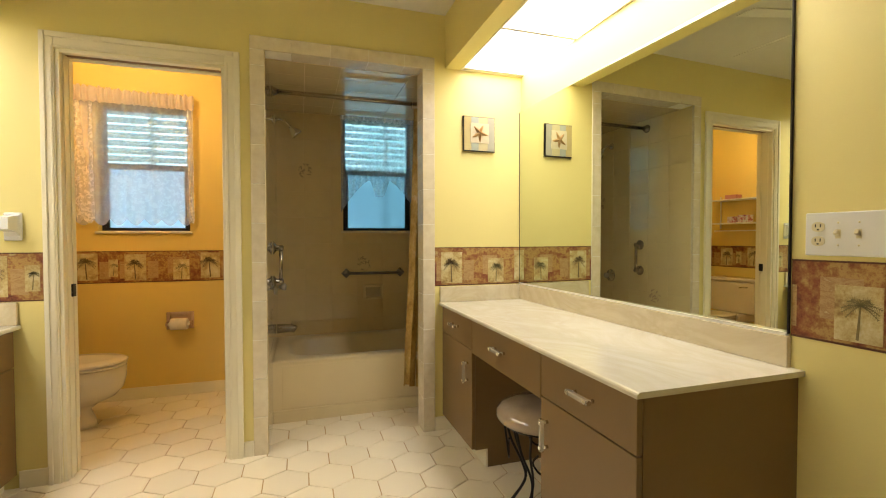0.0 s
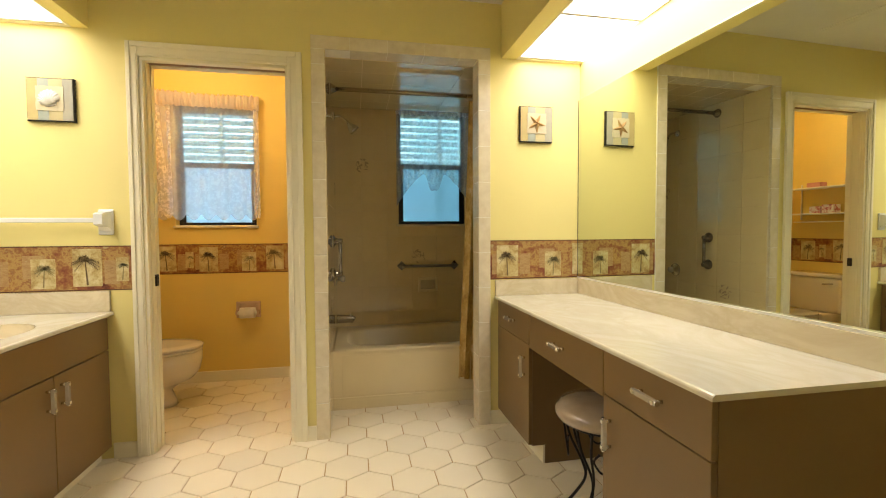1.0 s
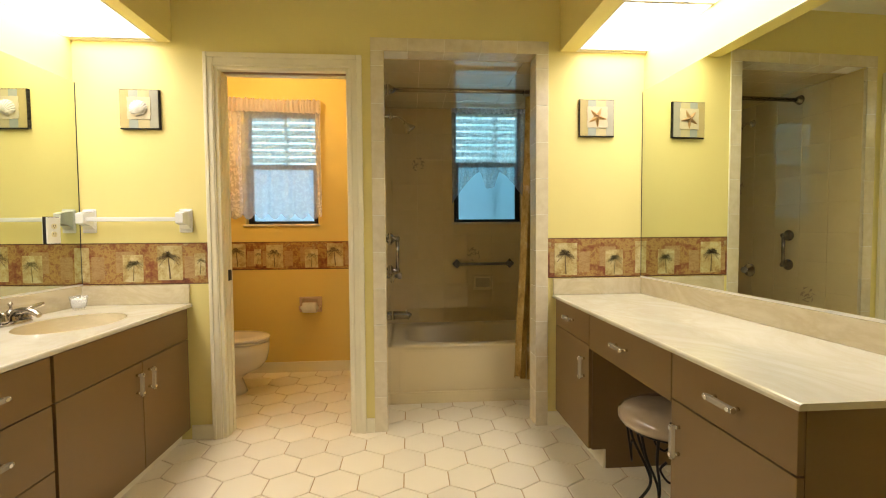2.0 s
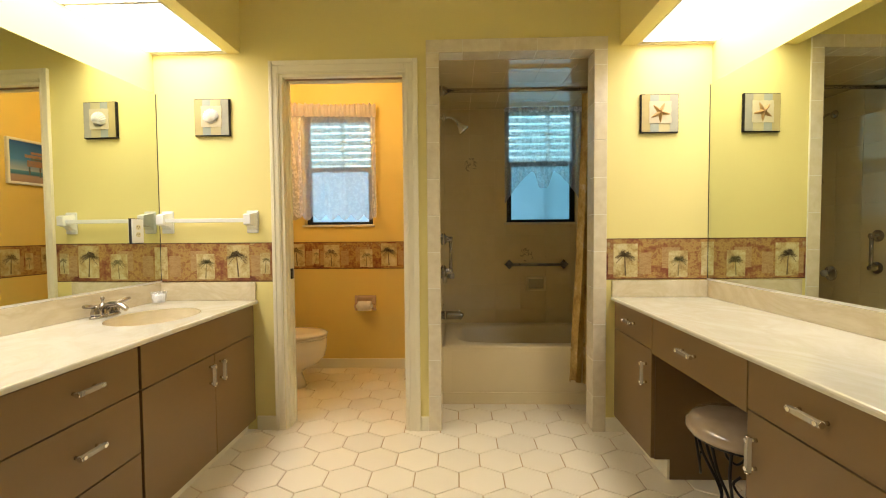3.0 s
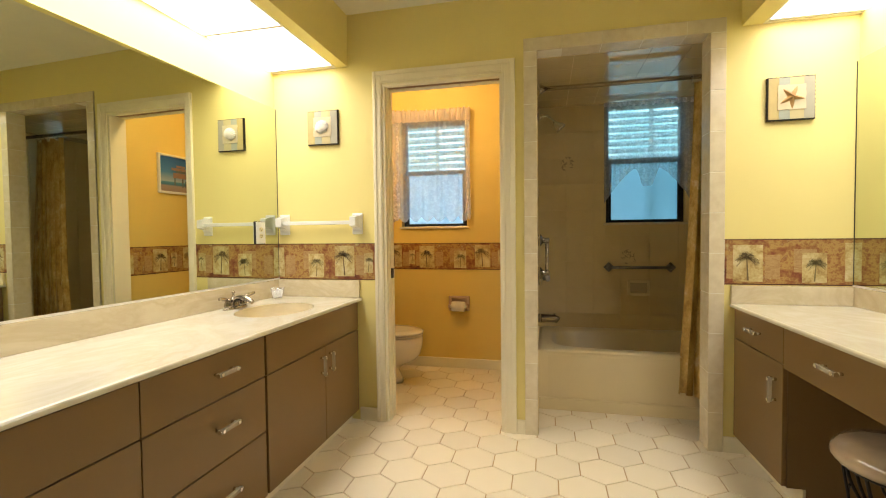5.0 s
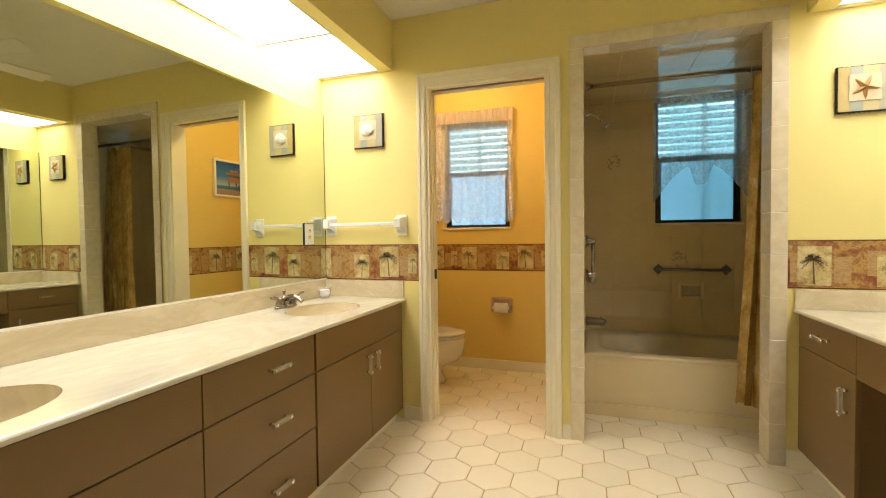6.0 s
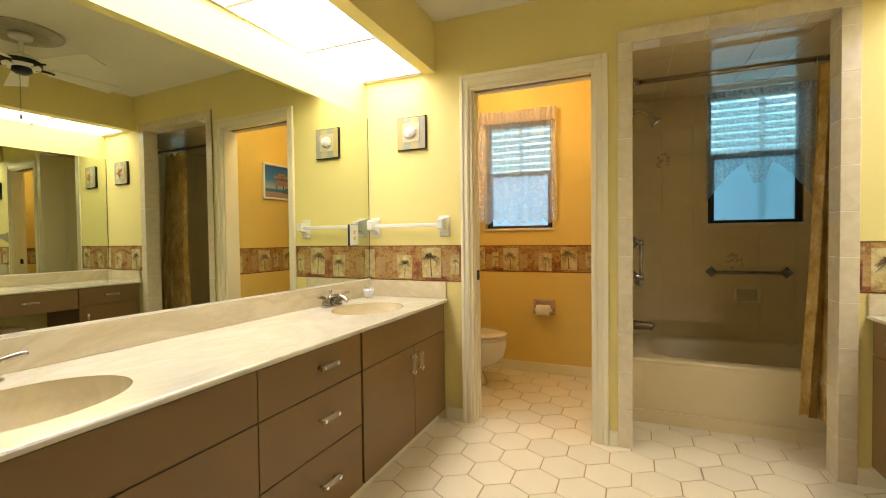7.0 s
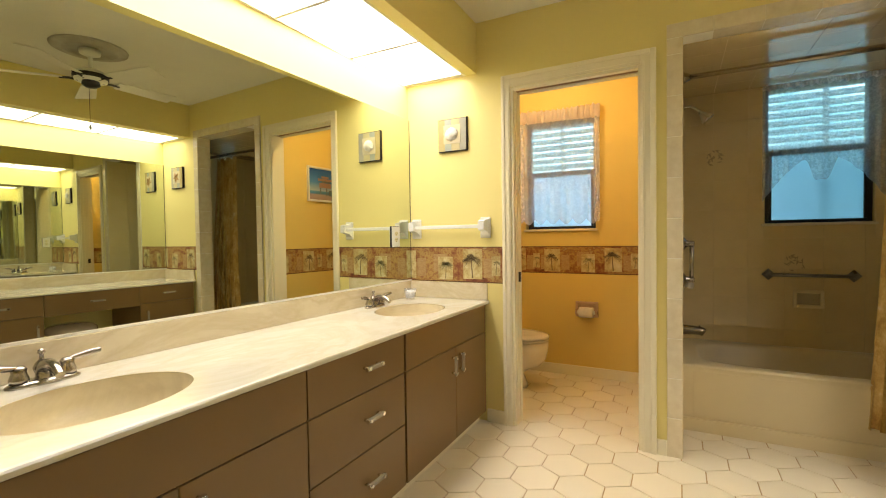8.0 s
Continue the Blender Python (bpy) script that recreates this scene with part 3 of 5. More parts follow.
# lace curtain and valance of the toilet window
lace = thing("lace_curtain", (-0.80, OUTER - 0.05, 2.15), "white lace curtain with a gathered peach valance on a rod", "curtain")
part("rod", (lambda bm: (tube(bm, [(-1.155, OUTER - 0.05, 2.128), (-0.435, OUTER - 0.05, 2.122)], 0.008), bm)[1])(bmesh.new()), WHITE, lace)
bm = bmesh.new()


def valance_at(u, v):
    a = 2 * math.pi * v
    ruffle = 0.008 * math.sin(2 * math.pi * 17 * u + 2.6 * math.sin(9 * u)) + 0.006 * math.sin(2 * math.pi * 29 * u + 2.0 * math.sin(23 * u)) + 0.006 * math.sin(7 * u + 1.0)
    r = 0.024 + ruffle * 0.9
    return Vector((-1.16 + 0.73 * u, OUTER - 0.052 + r * math.cos(a), 2.116 - 0.014 * (u - 0.5) + (0.050 + ruffle * 0.7 * (1 if v < 0.5 else 0.5)) * math.sin(a)))


sheet(bm, valance_at, 220, 20)
part("valance", bm, VALANCE, lace, "gathered peach cloth valance")
part("panel", curtain_sheet(-1.155, -0.435, OUTER - 0.045, 1.235, 2.10, 9, 0.007, 0.045, 7), LACE, lace, "white flowered lace with a scalloped hem")
for x0, x1 in ((-1.160, -1.035), (-0.475, -0.430)):
    part("side_edging", curtain_sheet(x0, x1, OUTER - 0.051, 1.25, 2.10, 2, 0.006, 0.03, 2), LACE_EDGE, lace)

# sheer tie-up curtain of the bath window
sheer = thing("sheer_curtain", (0.90, OUTER - 0.04, 2.09), "sheer white voile curtain with a crocheted heading", "curtain")
part("rod", (lambda bm: (tube(bm, [(0.60, OUTER - 0.04, 2.100), (1.23, OUTER - 0.04, 2.100)], 0.006), bm)[1])(bmesh.new()), WHITE, sheer)
bm = bmesh.new()


def heading_at(u, v):
    return Vector((0.605 + 0.62 * u, OUTER - 0.052 + 0.006 * math.sin(2 * math.pi * 22 * u), 2.080 + 0.036 * v + 0.006 * math.sin(2 * math.pi * 14 * u) * (1 - v)))


sheet(bm, heading_at, 160, 4)
part("heading", bm, LACE_EDGE, sheer, "crocheted scalloped heading")
bm = bmesh.new()


def voile_at(u, v):
    # the cloth hangs long at the two sides and has a tail in the middle
    drop = 0.45 + 0.30 * abs(2 * u - 1) ** 1.7 + 0.17 * math.exp(-((u - 0.5) / 0.10) ** 4)
    wob = 0.010 * math.sin(2 * math.pi * 11 * u + 2 * math.sin(5 * u)) * (0.4 + 0.6 * v)
    return Vector((0.605 + 0.62 * u, OUTER - 0.040 + wob, 2.098 - drop * v))


sheet(bm, voile_at, 130, 24)
part("voile", bm, SHEER, sheer)


# ---- handles ----
def pull(parent, at, along, out, length=0.098):
    """A clear acrylic bar pull between two chrome posts."""
    a, o, c = Vector(along), Vector(out), Vector(at)
    h = length / 2
    bm = bmesh.new()
    side = a.cross(o)
    box(bm, c - a * h + o * 0.017 - side * 0.0075, c + a * h + o * 0.031 + side * 0.0075, 0.002)
    bar = part("handle", bm, ACRYLIC, parent, "clear acrylic bar pull")
    for s in (-1, 1):
        bm = bmesh.new()
        tube(bm, [c + a * s * (h - 0.010), c + a * s * (h - 0.010) + o * 0.017], 0.006, 8)
        tube(bm, [c + a * s * (h - 0.010) + o * 0.0312, c + a * s * (h - 0.010) + o * 0.0335], 0.0065, 10)
        tube(bm, [c + a * s * h + o * 0.024, c + a * s * (h + 0.003) + o * 0.024], 0.008, 10)
        part("handle_post", bm, CHROME, bar, "chrome post")


def front(parent, name, x, s, y0, y1, z0, z1):
    """A slab door or drawer front, 18 mm thick, facing along s from the plane x."""
    g = 0.0022
    return part(name, boxes(((x - s * 0.018, y0 + g, z0 + g), (x, y1 - g, z1 - g)), bevel=0.0016), LAMINATE, parent)


# ---- double vanity on the west wall ----
LF = -0.94          # front faces
VANITY_UNITS = ((2.068, 2.985, "sink"), (1.500, 2.068, "drawers"), (0.585, 1.500, "sink"))
for y0, y1, use in VANITY_UNITS:
    unit = thing("vanity_cabinet", ((LEFT + LF) / 2, (y0 + y1) / 2, 0), "taupe laminate vanity cabinet with " + ("a drawer stack" if use == "drawers" else "two doors under a basin") + ", acrylic pulls", "cabinet", "vanity cabinets")
    for a in (y0 + 0.001, y1 - 0.017):
        part("side_panel", boxes(((LEFT + 0.001, a, 0.066), (LF - 0.0185, a + 0.016, 0.728))), CABINET_DARK, unit)
    part("bottom_panel", boxes(((LEFT + 0.001, y0 + 0.017, 0.066), (LF - 0.0185, y1 - 0.017, 0.10))), CABINET_DARK, unit)
    part("front_rail", boxes(((LF - 0.03, y0 + 0.017, 0.10), (LF - 0.0185, y1 - 0.017, 0.52))), CABINET_DARK, unit)
    part("kick_board", boxes(((LF - 0.060, y0 + 0.001, 0), (LF - 0.048, y1 - 0.001, 0.0655))), CREAM, unit, "cream painted kick board")
    if use == "drawers":
        for z0, z1 in ((0.561, 0.727), (0.336, 0.561), (0.068, 0.336)):
            d = front(unit, "drawer", LF, 1, y0, y1, z0, z1)
            pull(d, (LF, (y0 + y1) / 2 + 0.045, (z0 + z1) / 2 + 0.01), (0, 1, 0), (1, 0, 0))
    else:
        ym = y0 + (y1 - y0) * 0.547
        gap = 0.010 if y0 > 2 else 0.0
        front(unit, "false_front", LF, 1, y0 + gap, y1, 0.561, 0.727)
        for a, b, hy in ((y0 + gap, ym, ym - 0.045), (ym, y1, ym + 0.045)):
            d = front(unit, "door", LF, 1, a, b, 0.068, 0.561)
            pull(d, (LF, hy, 0.472), (0, 0, 1), (1, 0, 0))


def basin_top(x0, x1, y0, y1, z, thick, holes, front_out):
    """A worktop with oval holes, each flowing into a sunk bowl; from quads round each hole."""
    bm = bmesh.new()
    cuts = sorted({y0, y1, *[v for c in holes for v in (c[1] - 0.30, c[1] + 0.30)]})
    for a, b in zip(cuts, cuts[1:]):
        hole = next((c for c in holes if a < c[1] < b), None)
        if not hole:
            vs = [bm.verts.new(v) for v in ((x0, a, z), (x1, a, z), (x1, b, z), (x0, b, z))]
            bm.faces.new(vs)
            continue
        steps = 64
        outer, inner = [], []
        for k in range(steps):
            t = 2 * math.pi * k / steps
            c, s = math.cos(t), math.sin(t)
            inner.append(bm.verts.new((hole[0] + 0.175 * c, hole[1] + 0.225 * s, z)))
            sx = ((x1 - hole[0]) if c > 0 else (hole[0] - x0)) / max(abs(c), 1e-6)
            sy = ((b - hole[1]) if s > 0 else (hole[1] - a)) / max(abs(s), 1e-6)
            r = min(sx, sy)
            outer.append(bm.verts.new((hole[0] + r * c, hole[1] + r * s, z)))
        for k in range(steps):
            j = (k + 1) % steps
            bm.faces.new((inner[k], outer[k], outer[j], inner[j]))
        for cx, cy in ((x0, a), (x1, a), (x1, b), (x0, b)):
            near = sorted(outer, key=lambda v: (v.co.x - cx) ** 2 + (v.co.y - cy) ** 2)[:2]
            bm.faces.new((near[0], bm.verts.new((cx, cy, z)), near[1]))
    e = front_out * 0.008
    xf, xb = (x1, x0) if front_out > 0 else (x0, x1)
    rim = [(xf, z), (xf + e * 0.7, z - 0.002), (xf + e, z - 0.007), (xf + e, z - thick), (xf - e * 2, z - thick)]
    for (xa, za), (xc, zc) in zip(rim, rim[1:]):
        f = bm.faces.new([bm.verts.new(v) for v in ((xa, y0, za), (xc, y0, zc), (xc, y1, zc), (xa, y1, za))])
    for y in (y0, y1):
        bm.faces.new([bm.verts.new(v) for v in ((xb, y, z), (xf, y, z), (xf + e, y, z - 0.007), (xf + e, y, z - thick), (xb, y, z - thick))])
    bm.faces.new([bm.verts.new(v) for v in ((xb, y0, z - thick), (xf, y0, z - thick), (xf, y1, z - thick), (xb, y1, z - thick))]) if not holes else None
    return bm


ZL = 0.752
top = thing("vanity_worktop", (-1.2, 1.78, ZL), "cream cultured marble top with two sunk oval basins", "worktop")
SINKS = ((-1.185, 2.515), (-1.185, 1.035))
part("slab", basin_top(LEFT - 0.075, -0.928, 0.580, BACK - 0.001, ZL, 0.018, SINKS, 1), MARBLE, top)
for cx, cy in SINKS:
    bm = bmesh.new()
    prof = []
    for k in range(13):
        t = k / 12
        prof.append((1.0 - 0.04 * t if k < 2 else 0.97 * math.cos((t - 0.08) * math.pi / 2 * 0.98) ** 0.55, -0.135 * math.sin(t * math.pi / 2) ** 1.1))
    rings = []
    for r, h in prof:
        rings.append([bm.verts.new((cx + 0.175 * r * math.cos(2 * math.pi * k / 64), cy + 0.225 * r * math.sin(2 * math.pi * k / 64), ZL - 0.0005 + h)) for k in range(64)])
    for a, b in zip(rings, rings[1:]):
        for k in range(64):
            bm.faces.new((a[k], a[(k + 1) % 64], b[(k + 1) % 64], b[k])).smooth = True
    bm.faces.new(rings[-1])
    bowl = part("basin", bm, BASIN, top, "tan oval basin")
    bm = bmesh.new()
    turned(bm, [(0.0, 0.0), (0.022, 0.0), (0.024, 0.003), (0.012, 0.004), (0.0, 0.003)], (cx, cy, ZL - 0.133), steps=20)
    part("drain", bm, CHROME, bowl)
along_west(part("splashback", boxes(((LEFT + 0.001, 0.580, ZL), (LEFT + 0.018, BACK - 0.019, 0.856)), bevel=0.003), SPLASH, top))
part("side_splash", boxes(((LEFT + 0.001, BACK - 0.0185, ZL), (-0.928, BACK - 0.001, 0.856)), bevel=0.003), SPLASH, top)


def faucet(cx, cy, label):
    """A two-handle centre-set tap: oval base plate, low spout, lever handles, lift rod."""
    f = thing("faucet", (cx, cy, ZL), label, "faucet", "basin faucets")
    bm = bmesh.new()
    turned(bm, [(0.0, 0.0), (1.0, 0.0), (1.0, 0.006), (0.86, 0.013), (0.0, 0.015)], (cx, cy, ZL + 0.0005), steps=36, scale=(0.031, 0.084))
    part("base_plate", bm, NICKEL, f)
    bm = bmesh.new()
    tube(bm, curve_points([(cx - 0.003, cy, ZL + 0.012), (cx, cy, ZL + 0.040), (cx + 0.030, cy, ZL + 0.056), (cx + 0.075, cy, ZL + 0.052), (cx + 0.105, cy, ZL + 0.034)], 8), 0.012, 14, [0.019 - 0.008 * k / 32 for k in range(33)])
    part("spout", bm, NICKEL, f)
    bm = bmesh.new()
    turned(bm, [(0.0, 0.0), (0.017, 0.0), (0.020, 0.012), (0.014, 0.026), (0.006, 0.034), (0.005, 0.048), (0.009, 0.052), (0.008, 0.060), (0.0, 0.064)], (cx - 0.012, cy, ZL + 0.030), steps=16)
    part("lift_knob", bm, NICKEL, f)
    for s in (-1, 1):
        bm = bmesh.new()
        turned(bm, [(0.0, 0.0), (0.021, 0.0), (0.022, 0.010), (0.016, 0.028), (0.018, 0.036), (0.012, 0.044), (0.0, 0.047)], (cx, cy + s * 0.053, ZL + 0.013), steps=20)
        hub = part("handle_hub", bm, NICKEL, f)
        bm = bmesh.new()
        y = cy + s * 0.053
        tube(bm, curve_points([(cx, y, ZL + 0.052), (cx + 0.006, y + s * 0.028, ZL + 0.058), (cx + 0.012, y + s * 0.058, ZL + 0.064), (cx + 0.014, y + s * 0.078, ZL + 0.066)], 6), 0.007, 10, [0.0055 + 0.0035 * abs(math.sin(k / 18 * 2.6)) for k in range(19)])
        part("lever", bm, NICKEL, hub)
    along_west(f)


faucet(-1.405, SINKS[0][1], "brushed nickel two-handle faucet behind a basin")
faucet(-1.405, SINKS[1][1], "brushed nickel two-handle faucet behind a basin")

candle = thing("candle_glass", (-1.395, 2.85, ZL), "clear glass cup holding a short white candle", "candle")
bm = bmesh.new()
turned(bm, [(0.0, 0.0), (0.027, 0.0), (0.031, 0.01), (0.041, 0.068), (0.038, 0.068), (0.028, 0.012), (0.0, 0.010)], (-1.395, 2.85, ZL + 0.0005))
part("glass_cup", bm, TUMBLER, candle)
bm = bmesh.new()
turned(bm, [(0.0, 0.0), (0.025, 0.0), (0.029, 0.02), (0.030, 0.038), (0.026, 0.043), (0.0, 0.042)], (-1.395, 2.85, ZL + 0.013))
part("candle", bm, WAX, candle)

# ---- dressing table on the east wall ----
RF = 1.090
ZR = 0.764
KNEE = (1.855, 2.510)
for y0, y1, tall in ((2.510, 2.985, True), (1.388, 1.855, True)):
    unit = thing("base_cabinet", ((RF + RIGHT) / 2, (y0 + y1) / 2, 0), "taupe laminate base cabinet with a drawer over a door", "cabinet", "dressing table cabinets")
    for a in (y0 + 0.001, y1 - 0.017):
        part("side_panel", boxes(((RF + 0.0185, a, 0.095), (RIGHT + 0.045, a + 0.016, ZR - 0.016))), LAMINATE, unit)
    part("bottom_panel", boxes(((RF + 0.0185, y0 + 0.017, 0.095), (RIGHT - 0.001, y1 - 0.017, 0.110))), LAMINATE, unit)
    part("front_rail", boxes(((RF + 0.0185, y0 + 0.017, 0.110), (RF + 0.03, y1 - 0.017, ZR - 0.016))), CABINET_DARK, unit)
    part("kick_side", boxes(((RF + 0.085, y0 + 0.001, 0), (RIGHT + 0.045, y0 + 0.017, 0.095))), LAMINATE, unit)
    part("kick_side", boxes(((RF + 0.085, y1 - 0.017, 0), (RIGHT - 0.001, y1 - 0.001, 0.095))), LAMINATE, unit)
    part("kick_board", boxes(((RF + 0.075, y0 + 0.001, 0), (RF + 0.085, y1 - 0.001, 0.095))), CREAM, unit, "cream painted kick board")
    d = front(unit, "drawer", RF, -1, y0, y1, 0.594, 0.746)
    pull(d, (RF, (y0 + y1) / 2 - (0.015 if y0 < 2 else 0.0), 0.675), (0, 1, 0), (-1, 0, 0), 0.105)
    d = front(unit, "door", RF, -1, y0, y1, 0.098, 0.594)
    pull(d, (RF, (y0 + 0.055 if y0 > 2 else y1 - 0.045), 0.475), (0, 0, 1), (-1, 0, 0), 0.105)
knee = thing("knee_drawer", (RF + 0.2, 2.18, 0.57), "wide taupe drawer hung above the knee space", "drawer")
d = front(knee, "drawer_front", RF, -1, KNEE[0], KNEE[1], 0.578, 0.746)
pull(d, (RF, 2.19, 0.668), (0, 1, 0), (-1, 0, 0), 0.105)
part("drawer_box", boxes(((RF + 0.019, KNEE[0] + 0.012, 0.60), (RIGHT - 0.12, KNEE[1] - 0.012, 0.746))), CABINET_DARK, knee)
top = thing("dressing_table_top", (1.33, 2.17, ZR), "cream cultured marble worktop with splashback", "worktop")
part("slab", basin_top(1.082, RIGHT + 0.050, 1.372, BACK - 0.001, ZR, 0.016, (), -1), MARBLE, top)
along_east(part("splashback", boxes(((RIGHT - 0.001, 1.408, ZR), (RIGHT - 0.019, BACK - 0.0195, 0.856)), bevel=0.003), SPLASH, top))
part("side_splash", boxes(((1.076, BACK - 0.019, ZR), (RIGHT - 0.001, BACK - 0.001, 0.856)), bevel=0.003), SPLASH, top)

# ---- stool ----
SX, SY = 1.198, 2.05
stool = thing("vanity_stool", (SX, SY, 0), "round stool with a shiny mauve seat and curled black iron legs", "stool")
bm = bmesh.new()
turned(bm, [(0.0, 0.415), (0.150, 0.415), (0.166, 0.424), (0.173, 0.440), (0.169, 0.460), (0.148, 0.480), (0.105, 0.494), (0.05, 0.500), (0.0, 0.501)], (SX, SY, 0), steps=48)
part("seat", bm, VINYL, stool, "padded mauve satin seat under clear cover")
bm = bmesh.new()
tube(bm, [(SX + 0.140 * math.cos(a), SY + 0.140 * math.sin(a), 0.411) for a in [2 * math.pi * k / 32 for k in range(33)]], 0.006, 8)
part("ring", bm, BLACK_IRON, stool)
for q in range(4):
    a = math.radians(35 + 90 * q)
    for off, wide in ((-0.22, 0.0), (0.22, 0.02)):
        bm = bmesh.new()
        pts = []
        for r, z, t in ((0.140, 0.411, off), (0.120, 0.32, off * 0.7), (0.070, 0.22, off * 0.35), (0.062, 0.16, 0), (0.105, 0.08, -off * 0.3), (0.150, 0.02, -off * 0.45), (0.168 + wide, 0.008, -off * 0.5)):
            pts.append((SX + r * math.cos(a + t), SY + r * math.sin(a + t), z))
        tube(bm, curve_points(pts, 8), 0.0052, 8)
        part("leg", bm, BLACK_IRON, stool)
    bm = bmesh.new()
    pts = [(SX + r * math.cos(a + t), SY + r * math.sin(a + t), z) for r, z, t in ((0.138, 0.395, 0.5), (0.128, 0.30, 0.78), (0.120, 0.26, 0.5), (0.126, 0.30, 0.25), (0.120, 0.33, 0.4))]
    tube(bm, curve_points(pts, 8), 0.0042, 6)
    part("scroll", bm, BLACK_IRON, stool)
    bm = bmesh.new()
    turned(bm, [(0, 0), (0.009, 0.0005), (0.011, 0.008), (0.006, 0.016), (0, 0.017)], (SX + 0.172 * math.cos(a), SY + 0.172 * math.sin(a), 0), steps=12)
    part("foot", bm, BLACK_IRON, stool)

# ---- bath ----
TY0, TY1, TX0, TX1, TZ = 3.392, OUTER - 0.004, TUB[0] + 0.001, BATH_R - 0.002, 0.385
bath = thing("bathtub", ((TX0 + TX1) / 2, (TY0 + TY1) / 2, 0), "almond enamel bathtub with a plain panelled apron", "bathtub")
bm = bmesh.new()
cx, cy = (TX0 + TX1) / 2, (TY0 + TY1) / 2 + 0.01


def oval(a, b, power, k, steps=96):
    t = 2 * math.pi * k / steps
    c, s = math.cos(t), math.sin(t)
    return a * math.copysign(abs(c) ** (2 / power), c), b * math.copysign(abs(s) ** (2 / power), s)


rings = []
hw, hd = (TX1 - TX0) / 2, (TY1 - TY0) / 2
for a, b, power, z in ((hw, hd, 40, TZ - 0.012), (hw - 0.004, hd - 0.004, 40, TZ - 0.003), (hw - 0.012, hd - 0.012, 30, TZ), (hw - 0.075, hd - 0.075, 4.5, TZ), (hw - 0.088, hd - 0.088, 4.5, TZ - 0.006), (hw - 0.096, hd - 0.096, 4.4, TZ - 0.02), (hw - 0.15, hd - 0.13, 4, 0.16), (hw - 0.20, hd - 0.17, 3.5, 0.085), (hw - 0.3, hd - 0.24, 3, 0.075)):
    rings.append([bm.verts.new((cx + oval(a, b, power, k)[0], (TY0 + TY1) / 2 + oval(a, b, power, k)[1], z)) for k in range(96)])
for a, b in zip(rings, rings[1:]):
    for k in range(96):
        bm.faces.new((a[k], a[(k + 1) % 96], b[(k + 1) % 96], b[k])).smooth = True
bm.faces.new(rings[-1])
part("basin", bm, ENAMEL, bath)
bm = boxes(((TX0, TY0 + 0.006, 0.0), (TX1, TY0 + 0.03, TZ - 0.010)))
part("apron", bm, ENAMEL, bath)
part("apron_panel", boxes(((TX0 + 0.055, TY0 + 0.0035, 0.088), (TX1 - 0.055, TY0 + 0.0065, TZ - 0.035)), bevel=0.001), ENAMEL, bath)
part("apron_foot", boxes(((TX0 + 0.001, TY0 - 0.007, 0.0), (TX1 - 0.001, TY0 + 0.006, 0.078)), bevel=0.003), ENAMEL, bath)

SHX = TUB[0] + 0.006
PY = 3.84
sh = thing("shower_fixture", (SHX, PY, 1.98), "chrome shower arm and head on the tiled wall", "shower head")
bm = bmesh.new()
turned(bm, [(0.0, 0.0), (0.030, 0.0), (0.026, 0.008), (0.011, 0.012), (0.0, 0.013)], (SHX, PY, 1.978), axis="x", steps=20)
part("flange", bm, CHROME, sh)
bm = bmesh.new()
tube(bm, curve_points([(SHX, PY, 1.978), (SHX + 0.05, PY, 1.978), (SHX + 0.085, PY, 1.955), (SHX + 0.105, PY, 1.93)], 8), 0.0085, 12)
part("arm", bm, CHROME, sh)
bm = bmesh.new()
turned(bm, [(0.0, 0.0), (0.014, 0.0), (0.016, 0.016), (0.022, 0.026), (0.040, 0.060), (0.041, 0.074), (0.0, 0.076)], (0, 0, 0), steps=20)
bmesh.ops.transform(bm, matrix=Matrix.Translation((SHX + 0.100, PY, 1.935)) @ pose(0, 0, 0, 0, 138, 0), verts=bm.verts)
part("head", bm, CHROME, sh)

valve = thing("bath_valve", (SHX, PY, 0.80), "chrome bath valve with a clear lever knob", "faucet")
bm = bmesh.new()
turned(bm, [(0.0, 0.0), (0.056, 0.0), (0.052, 0.008), (0.022, 0.014), (0.018, 0.035), (0.0, 0.036)], (SHX, PY, 0.80), axis="x", steps=28)
part("escutcheon", bm, CHROME, valve)
bm = bmesh.new()
turned(bm, [(0.0, 0.032), (0.018, 0.032), (0.026, 0.040), (0.026, 0.058), (0.018, 0.066), (0.0, 0.067)], (SHX, PY, 0.80), axis="x", steps=12)
part("knob", bm, ACRYLIC, valve, "clear acrylic knob")

spout = thing("tub_spout", (SHX, PY, 0.50), "chrome tub spout low on the tiled wall", "faucet")
bm = bmesh.new()
tube(bm, curve_points([(SHX, PY, 0.503), (SHX + 0.05, PY, 0.503), (SHX + 0.105, PY, 0.500), (SHX + 0.125, PY, 0.488)], 6), 0.02, 16, [0.033 - 0.008 * k / 18 for k in range(19)])
part("body", bm, NICKEL, spout)
bm = bmesh.new()
turned(bm, [(0.0, 0.0), (0.005, 0.0), (0.005, 0.018), (0.008, 0.022), (0.0, 0.026)], (SHX + 0.10, PY, 0.517), steps=10)
part("diverter", bm, CHROME, spout)


